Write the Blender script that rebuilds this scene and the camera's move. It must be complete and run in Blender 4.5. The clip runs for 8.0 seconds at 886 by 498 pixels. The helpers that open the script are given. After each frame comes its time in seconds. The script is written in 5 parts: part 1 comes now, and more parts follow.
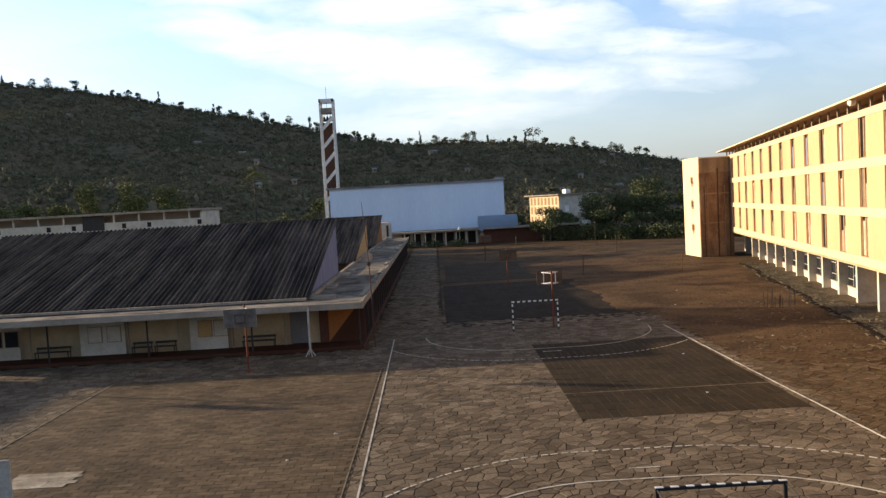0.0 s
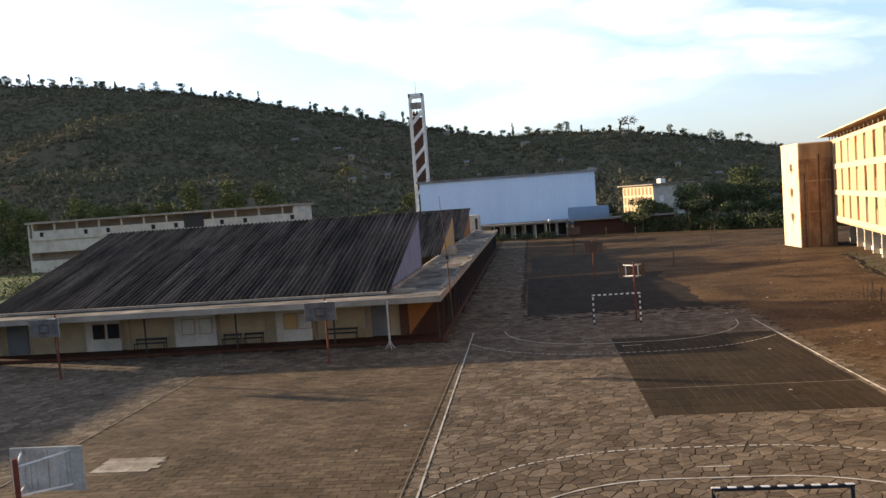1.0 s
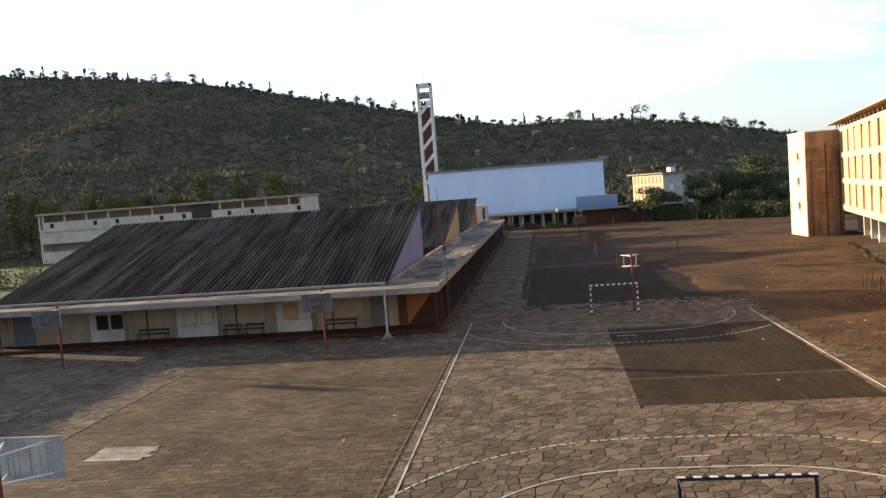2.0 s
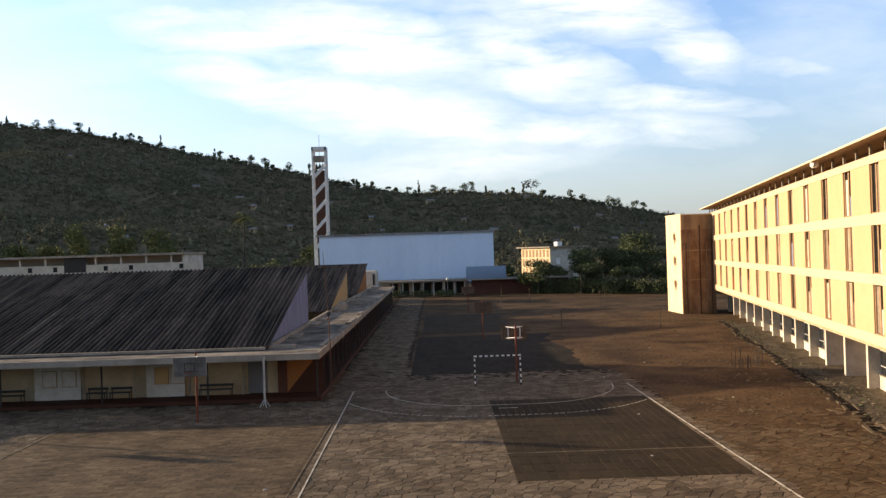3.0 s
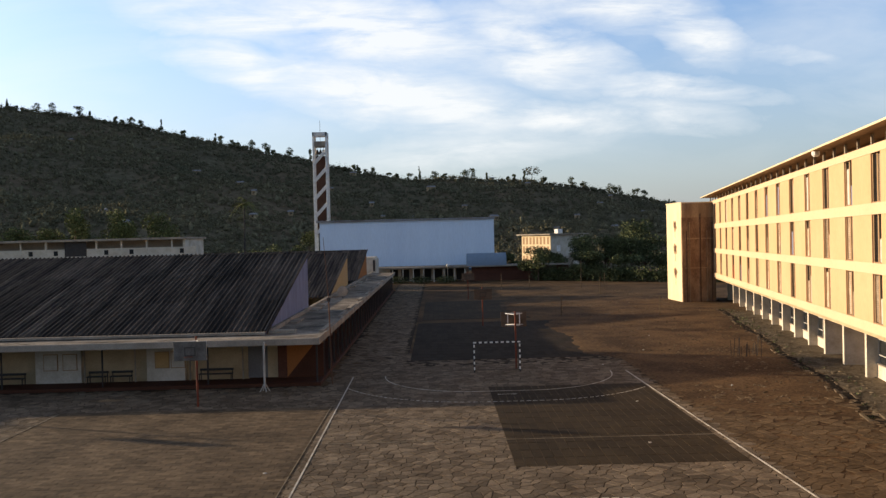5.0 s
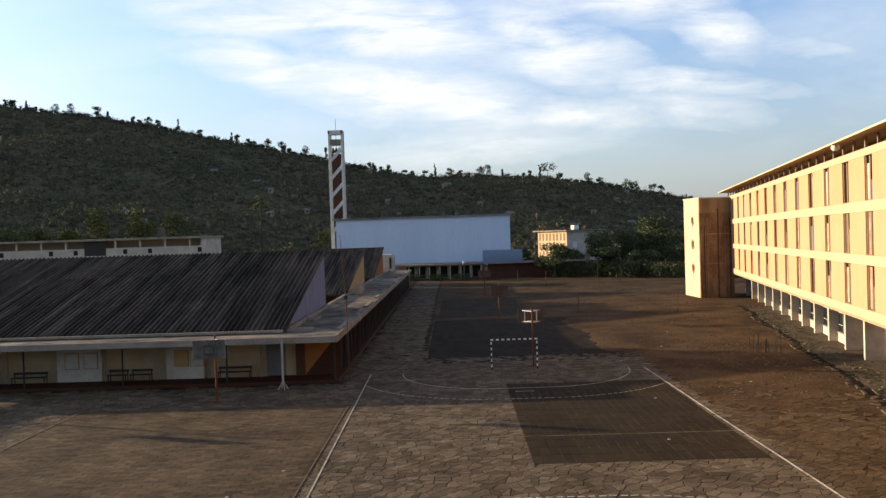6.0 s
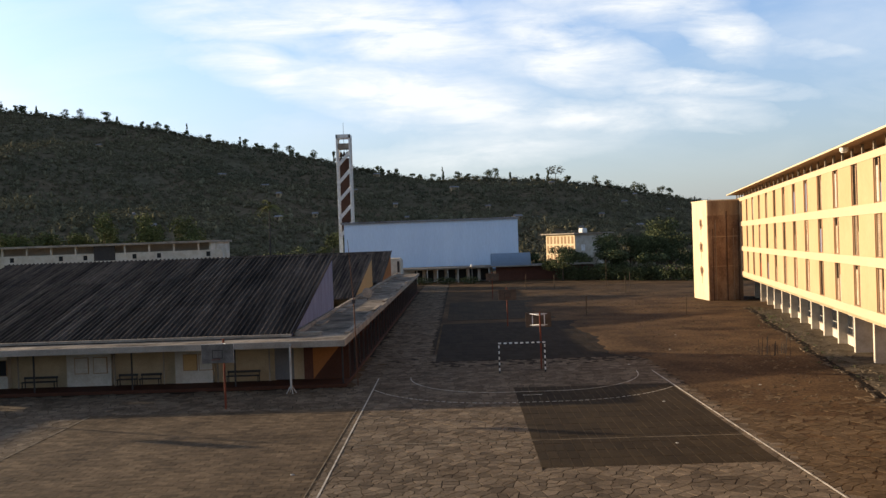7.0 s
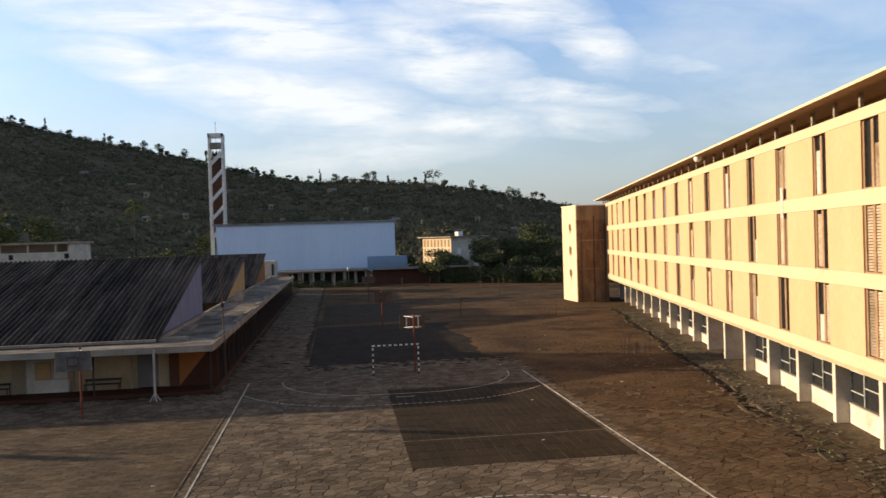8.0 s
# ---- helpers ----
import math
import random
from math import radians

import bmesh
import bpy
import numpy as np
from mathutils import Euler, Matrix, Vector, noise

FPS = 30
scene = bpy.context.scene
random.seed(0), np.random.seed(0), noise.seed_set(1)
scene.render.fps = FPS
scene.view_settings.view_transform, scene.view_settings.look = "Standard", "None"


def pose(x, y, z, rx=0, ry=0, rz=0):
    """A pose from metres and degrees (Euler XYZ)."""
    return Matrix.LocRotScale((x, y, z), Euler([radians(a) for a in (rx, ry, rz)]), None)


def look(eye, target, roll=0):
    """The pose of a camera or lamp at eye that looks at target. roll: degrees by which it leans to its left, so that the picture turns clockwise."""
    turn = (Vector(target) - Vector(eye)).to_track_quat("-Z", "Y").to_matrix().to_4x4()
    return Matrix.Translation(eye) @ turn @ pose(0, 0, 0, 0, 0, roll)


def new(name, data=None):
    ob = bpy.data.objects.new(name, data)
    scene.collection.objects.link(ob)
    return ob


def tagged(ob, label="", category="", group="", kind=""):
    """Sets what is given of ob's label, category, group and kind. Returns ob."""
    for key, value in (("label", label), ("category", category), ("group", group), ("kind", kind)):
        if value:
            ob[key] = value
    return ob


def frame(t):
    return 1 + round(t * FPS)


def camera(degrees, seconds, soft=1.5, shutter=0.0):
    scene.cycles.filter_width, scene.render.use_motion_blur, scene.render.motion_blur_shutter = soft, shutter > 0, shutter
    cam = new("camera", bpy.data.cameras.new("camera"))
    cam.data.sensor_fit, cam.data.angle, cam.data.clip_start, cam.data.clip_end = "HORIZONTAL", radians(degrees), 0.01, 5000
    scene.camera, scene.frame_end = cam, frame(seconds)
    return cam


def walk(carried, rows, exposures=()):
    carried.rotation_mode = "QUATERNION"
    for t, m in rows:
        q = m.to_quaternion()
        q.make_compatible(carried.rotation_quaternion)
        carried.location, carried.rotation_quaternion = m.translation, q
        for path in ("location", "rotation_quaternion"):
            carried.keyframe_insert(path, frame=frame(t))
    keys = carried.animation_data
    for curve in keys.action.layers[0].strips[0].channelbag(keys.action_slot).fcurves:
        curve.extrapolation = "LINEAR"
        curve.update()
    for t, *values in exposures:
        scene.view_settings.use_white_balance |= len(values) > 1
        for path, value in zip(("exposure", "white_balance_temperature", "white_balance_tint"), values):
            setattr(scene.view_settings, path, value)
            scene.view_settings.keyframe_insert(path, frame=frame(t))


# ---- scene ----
cam = camera(57.9, 8.0, soft=1.4, shutter=0.15)
PATH = [
    (0, (-2.365, -0.526, 9.216), (-2.351, 1.471, 9.095), -3.2),
    (0.5, (-1.756, -0.462, 9.228), (-1.836, 1.535, 9.133), -4.5),
    (1, (-1.23, -0.539, 9.22), (-1.454, 1.445, 9.095), -4.1),
    (1.2, (-0.946, -0.629, 9.256), (-1.222, 1.348, 9.13), -4.4),
    (2.3, (0.118, -0.717, 9.298), (-0.112, 1.264, 9.143), -4.2),
    (2.5, (0.257, -0.49, 9.377), (0.15, 1.503, 9.25), -3.5),
    (3, (0.148, -0.248, 9.311), (0.166, 1.752, 9.312), -1.8),
    (3.5, (0.136, -0.31, 9.273), (0.196, 1.689, 9.283), -1.2),
    (4, (0.138, -0.279, 9.3), (0.182, 1.721, 9.289), -0.8),
    (4.5, (0.163, -0.274, 9.288), (0.196, 1.725, 9.263), -1.1),
    (6, (0.119, -0.303, 9.33), (0.095, 1.697, 9.291), -1.8),
    (6.5, (0.147, -0.238, 9.338), (0.107, 1.761, 9.303), -2.0),
    (7, (0.165, -0.357, 9.357), (0.121, 1.642, 9.327), -2.0),
    (7.5, (0.238, -0.324, 9.342), (0.267, 1.676, 9.317), -1.8),
    (8, (0.443, -0.329, 9.293), (0.702, 1.654, 9.261), -1.7),
]
EXPOSURES = [(0, 0.97), (0.5, 0.97), (1.0, 1.22), (1.7, 1.42), (2.5, 1.47), (3.0, 0.94), (3.5, 0.53), (4.0, 0.53), (4.5, 0.58), (6.0, 0.72), (7.0, 0.72), (8.0, 0.67)]
walk(cam, [(t, look(eye, target, roll)) for t, eye, target, roll in PATH], EXPOSURES)

# ---------- world, sun ----------
SKY_TINT, HAZE, CLOUD = (1.6, 1.67, 1.99), (3.7, 3.96, 4.34), (6.4, 6.5, 6.5)
SUN_TO = Vector((-5.25, 1.88, 1.0)).normalized()
sun = new("sun", bpy.data.lights.new("sun", "SUN"))
sun.data.energy, sun.data.angle, sun.data.color = 5.6, radians(0.6), (1.0, 0.79, 0.54)
sun.matrix_world = look((0, 0, 60), Vector((0, 0, 60)) - SUN_TO)

world = bpy.data.worlds.new("sky")
scene.world = world
world.use_nodes = True
wn, wl = world.node_tree.nodes, world.node_tree.links
wn.clear()


def wnode(kind, **kw):
    n = wn.new(kind)
    for k, v in kw.items():
        n.inputs[k].default_value = v
    return n


sky = wn.new("ShaderNodeTexSky")
sky.sky_type, sky.sun_disc = "NISHITA", False
sky.sun_elevation, sky.sun_rotation = math.asin(SUN_TO.z), math.atan2(SUN_TO.x, SUN_TO.y)
sky.air_density, sky.dust_density, sky.ozone_density = 1.0, 1.2, 2.0
geo = wn.new("ShaderNodeTexCoord")
sep = wn.new("ShaderNodeSeparateXYZ")
wl.new(geo.outputs["Generated"], sep.inputs[0])


def calc(op, a, b=0.0, clamp=False):
    m = wn.new("ShaderNodeMath")
    m.operation, m.use_clamp = op, clamp
    for socket, v in zip(m.inputs, (a, b)):
        if isinstance(v, (int, float)):
            socket.default_value = v
        else:
            wl.new(v, socket)
    return m.outputs[0]


def blend(fac, a, b, kind="MIX"):
    m = wn.new("ShaderNodeMix")
    m.data_type, m.blend_type = "RGBA", kind
    for key, v in (("Factor", fac), ("A", a), ("B", b)):
        if isinstance(v, (int, float)):
            m.inputs[key].default_value = v
        elif isinstance(v, tuple):
            m.inputs[key].default_value = (*v, 1)
        else:
            wl.new(v, m.inputs[key])
    return m.outputs["Result"]


# bluer air that deepens towards the zenith; pale haze near the horizon, brighter on the sun's side
air = blend(1.0, sky.outputs[0], SKY_TINT, "MULTIPLY")
zenith = wn.new("ShaderNodeMapRange")
zenith.interpolation_type = "SMOOTHSTEP"
zenith.inputs["From Min"].default_value, zenith.inputs["From Max"].default_value = 0.3, 0.8
zenith.inputs["To Min"].default_value, zenith.inputs["To Max"].default_value = 1.0, 0.3
wl.new(sep.outputs["Z"], zenith.inputs["Value"])
deep = wn.new("ShaderNodeVectorMath")
deep.operation = "SCALE"
wl.new(air, deep.inputs[0])
wl.new(zenith.outputs[0], deep.inputs["Scale"])
sunward = wn.new("ShaderNodeVectorMath")
sunward.operation = "DOT_PRODUCT"
sunward.inputs[1].default_value = SUN_TO
wl.new(geo.outputs["Generated"], sunward.inputs[0])
glow = wn.new("ShaderNodeVectorMath")
glow.operation = "SCALE"
glow.inputs[0].default_value = HAZE
wl.new(calc("ADD", 0.74, calc("MULTIPLY", sunward.outputs["Value"], 0.32)), glow.inputs["Scale"])
low = calc("SUBTRACT", 1.0, calc("DIVIDE", calc("MAXIMUM", sep.outputs["Z"], 0.0), 0.34), True)
air = blend(calc("MULTIPLY", calc("POWER", low, 1.3), 0.82), deep.outputs[0], glow.outputs[0])

# streaks of thin cloud over the hill: bearing, height, half length, half width, tilt, density
BANKS = ((-0.244, 0.277, 0.105, 0.018, -0.08, 0.8), (-0.08, 0.263, 0.12, 0.032, -0.21, 1.0), (0.032, 0.23, 0.07, 0.021, -0.17, 0.6),
         (-0.231, 0.219, 0.092, 0.018, -0.2, 0.85), (-0.053, 0.178, 0.145, 0.028, -0.19, 1.0), (0.128, 0.232, 0.089, 0.03, -0.34, 0.95),
         (0.204, 0.299, 0.118, 0.028, -0.14, 0.8), (0.328, 0.251, 0.059, 0.025, -0.48, 0.8), (0.309, 0.176, 0.094, 0.013, -0.12, 0.8),
         (0.165, 0.146, 0.087, 0.014, -0.08, 0.85), (0.308, 0.144, 0.075, 0.016, -0.15, 0.6), (0.044, 0.107, 0.152, 0.017, 0.09, 0.5),
         (0.443, 0.215, 0.051, 0.007, -0.09, 0.4), (0.0, 0.353, 0.141, 0.035, -0.07, 0.8), (0.245, 0.357, 0.107, 0.028, -0.17, 0.6))
ahead = calc("MAXIMUM", sep.outputs["Y"], 0.08)
comb = wn.new("ShaderNodeCombineXYZ")
wl.new(calc("DIVIDE", sep.outputs["X"], ahead), comb.inputs[0])
wl.new(calc("DIVIDE", sep.outputs["Z"], ahead), comb.inputs[1])


def wisps(scale, detail, rough, turn=0.0):
    stretch = wn.new("ShaderNodeMapping")
    stretch.inputs["Scale"].default_value = scale
    stretch.inputs["Rotation"].default_value = (0, 0, turn)
    wl.new(comb.outputs[0], stretch.inputs[0])
    n = wnode("ShaderNodeTexNoise", Scale=1.0, Detail=detail, Roughness=rough, Distortion=0.4)
    wl.new(stretch.outputs[0], n.inputs["Vector"])
    return n


drift = wisps((9.0, 16.0, 1), 5.0, 0.6)
shift = wn.new("ShaderNodeVectorMath")
shift.operation = "MULTIPLY_ADD"
shift.inputs[1].default_value, shift.inputs[2].default_value = (0.1, 0.04, 0), (-0.05, -0.02, 0)
wl.new(drift.outputs["Color"], shift.inputs[0])
moved = wn.new("ShaderNodeVectorMath")
moved.operation = "ADD"
wl.new(comb.outputs[0], moved.inputs[0])
wl.new(shift.outputs[0], moved.inputs[1])
total = 0.0
for bu, bv, half, wide, tilt, dense in BANKS:
    place = wn.new("ShaderNodeMapping")
    place.vector_type = "TEXTURE"
    place.inputs["Location"].default_value = (bu, bv, 0)
    place.inputs["Rotation"].default_value = (0, 0, tilt)
    place.inputs["Scale"].default_value = (half * 1.5, wide * 1.7, 1)
    wl.new(moved.outputs[0], place.inputs[0])
    span = wn.new("ShaderNodeVectorMath")
    span.operation = "LENGTH"
    wl.new(place.outputs[0], span.inputs[0])
    fall = calc("SUBTRACT", 1.0, span.outputs["Value"], True)
    total = calc("MAXIMUM", total, calc("MULTIPLY", calc("POWER", fall, 0.75), dense))
fine = wisps((7.0, 34.0, 1), 9.0, 0.64, 0.17)
veil = wisps((3.2, 9.0, 1), 6.0, 0.55, 0.1)
density = calc("MULTIPLY", total, calc("ADD", 0.22, calc("MULTIPLY", calc("SUBTRACT", fine.outputs["Fac"], 0.3, True), 4.0)))
high = wn.new("ShaderNodeMapRange")
high.interpolation_type = "SMOOTHSTEP"
high.inputs["From Min"].default_value, high.inputs["From Max"].default_value = 0.04, 0.16
wl.new(sep.outputs["Z"], high.inputs["Value"])
thin = calc("MULTIPLY", calc("MULTIPLY", calc("SUBTRACT", veil.outputs["Fac"], 0.42, True), 1.5), high.outputs[0])
cover = calc("MULTIPLY", calc("ADD", density, thin, True), 0.88)
mixed = blend(cover, air, CLOUD)
back = wnode("ShaderNodeBackground", Strength=0.1)
wl.new(mixed, back.inputs["Color"])
outw = wn.new("ShaderNodeOutputWorld")
wl.new(back.outputs[0], outw.inputs[0])


# ---------- materials ----------
def surface(name, colour, rough=0.85, vary=0.25, scale=0.7, fine=14.0, bump=0.25, metal=0.0, tint=None, tint_at=0.55,
            island=False, single=False, spread=0.35, stretch_by=(1, 1, 1), spec=0.06):
    """A weathered surface: base colour, large stains towards tint, fine grain, relief; pieces differ at random."""
    m = bpy.data.materials.new(name)
    m.use_nodes = True
    nt = m.node_tree
    n, l = nt.nodes, nt.links
    p = n["Principled BSDF"]
    p.inputs["Roughness"].default_value, p.inputs["Metallic"].default_value = rough, metal
    p.inputs["Specular IOR Level"].default_value = spec
    co = n.new("ShaderNodeNewGeometry")
    mp = n.new("ShaderNodeMapping")
    mp.inputs["Scale"].default_value = stretch_by
    l.new(co.outputs["Position"], mp.inputs[0])
    big, small = n.new("ShaderNodeTexNoise"), n.new("ShaderNodeTexNoise")
    big.inputs["Scale"].default_value, big.inputs["Detail"].default_value, big.inputs["Roughness"].default_value = scale, 6, 0.62
    small.inputs["Scale"].default_value, small.inputs["Detail"].default_value = fine, 4
    for t in (big, small):
        l.new(mp.outputs[0], t.inputs["Vector"])
    r = n.new("ShaderNodeValToRGB")
    r.color_ramp.elements[0].position, r.color_ramp.elements[1].position = tint_at - 0.16, tint_at + 0.16
    l.new(big.outputs["Fac"], r.inputs[0])
    a = n.new("ShaderNodeMix")
    a.data_type = "RGBA"
    a.inputs["A"].default_value = (*colour, 1)
    a.inputs["B"].default_value = (*(tint or [c * (1 - vary) for c in colour]), 1)
    l.new(r.outputs[0], a.inputs["Factor"])
    mr = n.new("ShaderNodeMapRange")
    mr.inputs["From Min"].default_value, mr.inputs["From Max"].default_value = 0.25, 0.75
    mr.inputs["To Min"].default_value, mr.inputs["To Max"].default_value = 1 - vary, 1 + vary
    l.new(small.outputs["Fac"], mr.inputs["Value"])
    value = mr.outputs[0]
    if island or single:
        if island:
            src = co.outputs["Random Per Island"]
        else:
            src = n.new("ShaderNodeObjectInfo").outputs["Random"]
        r2 = n.new("ShaderNodeMapRange")
        r2.inputs["To Min"].default_value, r2.inputs["To Max"].default_value = 1 - spread, 1 + spread
        l.new(src, r2.inputs["Value"])
        mul = n.new("ShaderNodeMath")
        mul.operation = "MULTIPLY"
        l.new(value, mul.inputs[0])
        l.new(r2.outputs[0], mul.inputs[1])
        value = mul.outputs[0]
    sc = n.new("ShaderNodeVectorMath")
    sc.operation = "SCALE"
    l.new(a.outputs["Result"], sc.inputs[0])
    l.new(value, sc.inputs["Scale"])
    l.new(sc.outputs[0], p.inputs["Base Color"])
    if bump:
        b = n.new("ShaderNodeBump")
        b.inputs["Strength"].default_value, b.inputs["Distance"].default_value = bump, 0.03
        l.new(small.outputs["Fac"], b.inputs["Height"])
        l.new(b.outputs[0], p.inputs["Normal"])
    return m


DIRT = surface("dirt", (0.056, 0.034, 0.018), 0.95, 0.55, 0.22, 5.0, 1.0, tint=(0.135, 0.083, 0.041), tint_at=0.55)
MORTAR = surface("joint_soil", (0.036, 0.026, 0.016), 0.95, 0.3, 0.6, 9.0, 0.5)
STONE = surface("flagstone", (0.152, 0.117, 0.081), 0.9, 0.26, 0.5, 9.0, 0.4, tint=(0.088, 0.065, 0.043), tint_at=0.55, single=True, spread=0.34)
STONES = surface("flagstones_far", (0.152, 0.117, 0.081), 0.9, 0.26, 0.5, 9.0, 0.4, tint=(0.088, 0.065, 0.043), tint_at=0.55, island=True, spread=0.34)
PAVEJOINT = surface("paver_joint", (0.108, 0.076, 0.044), 0.95, 0.25, 0.3, 3.5, 0.3, tint=(0.056, 0.039, 0.023), tint_at=0.53)
LIGHTJOINT = surface("sandy_joint", (0.14, 0.1, 0.058), 0.95, 0.3, 0.9, 9.0, 0.3, tint=(0.03, 0.021, 0.013), tint_at=0.52)
PAVER = surface("paver", (0.131, 0.094, 0.058), 0.9, 0.24, 0.3, 3.5, 0.35, tint=(0.068, 0.049, 0.031), tint_at=0.53, single=True, spread=0.24)
PAVERS = surface("pavers_far", (0.131, 0.094, 0.058), 0.9, 0.24, 0.3, 3.5, 0.35, tint=(0.068, 0.049, 0.031), tint_at=0.53, island=True, spread=0.24)
DARKPAVER = surface("dark_paver", (0.047, 0.033, 0.018), 0.85, 0.2, 0.25, 5.0, 0.25, tint=(0.028, 0.02, 0.0115), tint_at=0.52, single=True, spread=0.14)
DARKPAVERS = surface("dark_pavers_far", (0.047, 0.033, 0.018), 0.85, 0.2, 0.25, 5.0, 0.25, tint=(0.028, 0.02, 0.0115), tint_at=0.52, island=True, spread=0.14)
LINE = surface("court_paint", (0.5, 0.46, 0.39), 0.85, 0.25, 1.6, 22.0, 0.2, tint=(0.17, 0.13, 0.085), tint_at=0.6)
FAINTLINE = surface("worn_court_paint", (0.24, 0.2, 0.145), 0.85, 0.25, 1.2, 22.0, 0.2, tint=(0.1, 0.072, 0.042), tint_at=0.5)
CONCRETE = surface("concrete", (0.31, 0.265, 0.21), 0.9, 0.2, 0.6, 12.0, 0.25, tint=(0.17, 0.14, 0.108))
SLABTOP = surface("canopy_screed", (0.3, 0.25, 0.195), 0.9, 0.3, 0.5, 9.0, 0.3, tint=(0.06, 0.05, 0.04), tint_at=0.5)
ROOFSHEET = surface("old_roofing", (0.125, 0.1, 0.08), 0.9, 0.34, 0.5, 7.0, 0.3, tint=(0.027, 0.024, 0.022), tint_at=0.45, single=True, spread=0.28, stretch_by=(3.2, 0.2, 0.3))
BLUEGREY = surface("blue_grey_render", (0.2, 0.205, 0.275), 0.85, 0.12, 0.8, 10.0, 0.15, tint=(0.14, 0.14, 0.19), stretch_by=(1, 1.5, 0.3))
OCHRE = surface("ochre_render", (0.42, 0.27, 0.12), 0.85, 0.12, 0.8, 10.0, 0.15)
ORANGE = surface("orange_render", (0.3, 0.12, 0.04), 0.85, 0.15, 0.8, 10.0, 0.15)
REDBROWN = surface("red_brown_paint", (0.07, 0.03, 0.018), 0.7, 0.2, 0.8, 10.0, 0.15)
CREAM = surface("cream_wall", (0.4, 0.3, 0.18), 0.85, 0.12, 0.7, 10.0, 0.15, tint=(0.29, 0.21, 0.12))
WHITEWALL = surface("white_wall", (0.5, 0.45, 0.37), 0.85, 0.1, 0.7, 10.0, 0.15, tint=(0.36, 0.31, 0.24))
DARKMETAL = surface("dark_metal", (0.05, 0.045, 0.042), 0.6, 0.2, 3.0, 20.0, 0.1)
DOOR = surface("grey_door", (0.15, 0.145, 0.14), 0.7, 0.15, 1.0, 14.0, 0.1)
GLASS = surface("dark_pane", (0.02, 0.021, 0.022), 0.16, 0.1, 1.0, 6.0, 0.0, spec=0.14)
REDPAINT = surface("red_pole_paint", (0.16, 0.045, 0.027), 0.6, 0.25, 2.5, 20.0, 0.1, tint=(0.09, 0.04, 0.028))
WHITEPAINT = surface("white_paint", (0.72, 0.71, 0.68), 0.6, 0.12, 2.5, 20.0, 0.1, tint=(0.5, 0.47, 0.42))
BLACKPAINT = surface("black_paint", (0.025, 0.025, 0.027), 0.6, 0.15, 2.5, 20.0, 0.1)
BOARD = surface("board_grey_white", (0.15, 0.14, 0.125), 0.75, 0.2, 1.8, 16.0, 0.12, tint=(0.075, 0.068, 0.06))
YELLOW = surface("yellow_render", (0.475, 0.314, 0.178), 0.85, 0.06, 0.3, 7.0, 0.14, tint=(0.435, 0.278, 0.148), stretch_by=(1, 1, 0.5))
YELLOWBAND = surface("pale_band", (0.53, 0.388, 0.248), 0.85, 0.07, 0.4, 9.0, 0.12)
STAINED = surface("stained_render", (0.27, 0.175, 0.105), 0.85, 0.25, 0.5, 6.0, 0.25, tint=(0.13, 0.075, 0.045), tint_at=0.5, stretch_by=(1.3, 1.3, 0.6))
BROWNFRAME = surface("brown_frame", (0.3, 0.19, 0.105), 0.6, 0.25, 2.0, 15.0, 0.1)
CURTAIN = surface("curtain", (0.4, 0.31, 0.22), 0.9, 0.3, 1.4, 8.0, 0.2, tint=(0.24, 0.165, 0.105), single=True, spread=0.5)
PILLAR = surface("pillar_white", (0.55, 0.49, 0.4), 0.85, 0.1, 0.8, 10.0, 0.15, tint=(0.38, 0.31, 0.23))
# wall tone with the shade of recesses and galleries put into its colour
INNER = surface("shaded_inner_wall", (0.3, 0.25, 0.2), 0.9, 0.15, 0.7, 8.0, 0.15)
RUBBLE = surface("rubble_stone", (0.115, 0.086, 0.056), 0.9, 0.25, 0.8, 10.0, 0.4, island=True, spread=0.55)
CHURCHWALL = surface("pale_blue_cladding", (0.6, 0.69, 0.8), 0.6, 0.06, 0.3, 8.0, 0.08, tint=(0.54, 0.63, 0.75), stretch_by=(1, 1, 0.12))
BLUEROOF = surface("blue_sheet_roof", (0.19, 0.25, 0.32), 0.6, 0.1, 0.6, 8.0, 0.1)
BRICKRED = surface("brick_infill", (0.1, 0.045, 0.03), 0.9, 0.2, 1.0, 9.0, 0.25)
LEAF = surface("leaves", (0.09, 0.1, 0.044), 0.75, 0.3, 0.2, 2.0, 0.0, tint=(0.052, 0.064, 0.03), island=True, spread=0.45)
HILLLEAF = surface("hill_leaves", (0.145, 0.128, 0.078), 0.95, 0.2, 0.015, 0.3, 0.0, tint=(0.095, 0.094, 0.06), island=True, spread=0.4, spec=0.0)
HILLSOIL = surface("hill_ground", (0.12, 0.105, 0.068), 0.95, 0.3, 0.02, 0.35, 0.0, tint=(0.15, 0.108, 0.07), tint_at=0.56, spec=0.0)
# leaf green made lighter and yellower to carry low sunlight on crowns
SUNLEAF = surface("sunlit_leaves", (0.12, 0.125, 0.045), 0.8, 0.3, 0.2, 2.0, 0.0, tint=(0.055, 0.068, 0.028), island=True, spread=0.35)
LAWN = surface("lawn", (0.07, 0.1, 0.03), 0.95, 0.3, 0.1, 3.0, 0.3, tint=(0.11, 0.11, 0.045))
BARK = surface("bark", (0.1, 0.075, 0.05), 0.9, 0.3, 1.5, 12.0, 0.4)
TINROOF = surface("tin_roof", (0.23, 0.23, 0.235), 0.6, 0.25, 0.3, 4.0, 0.0, tint=(0.13, 0.11, 0.1))
REDCLOTH = surface("red_cloth", (0.4, 0.08, 0.04), 0.9, 0.15, 2.0, 9.0, 0.1)
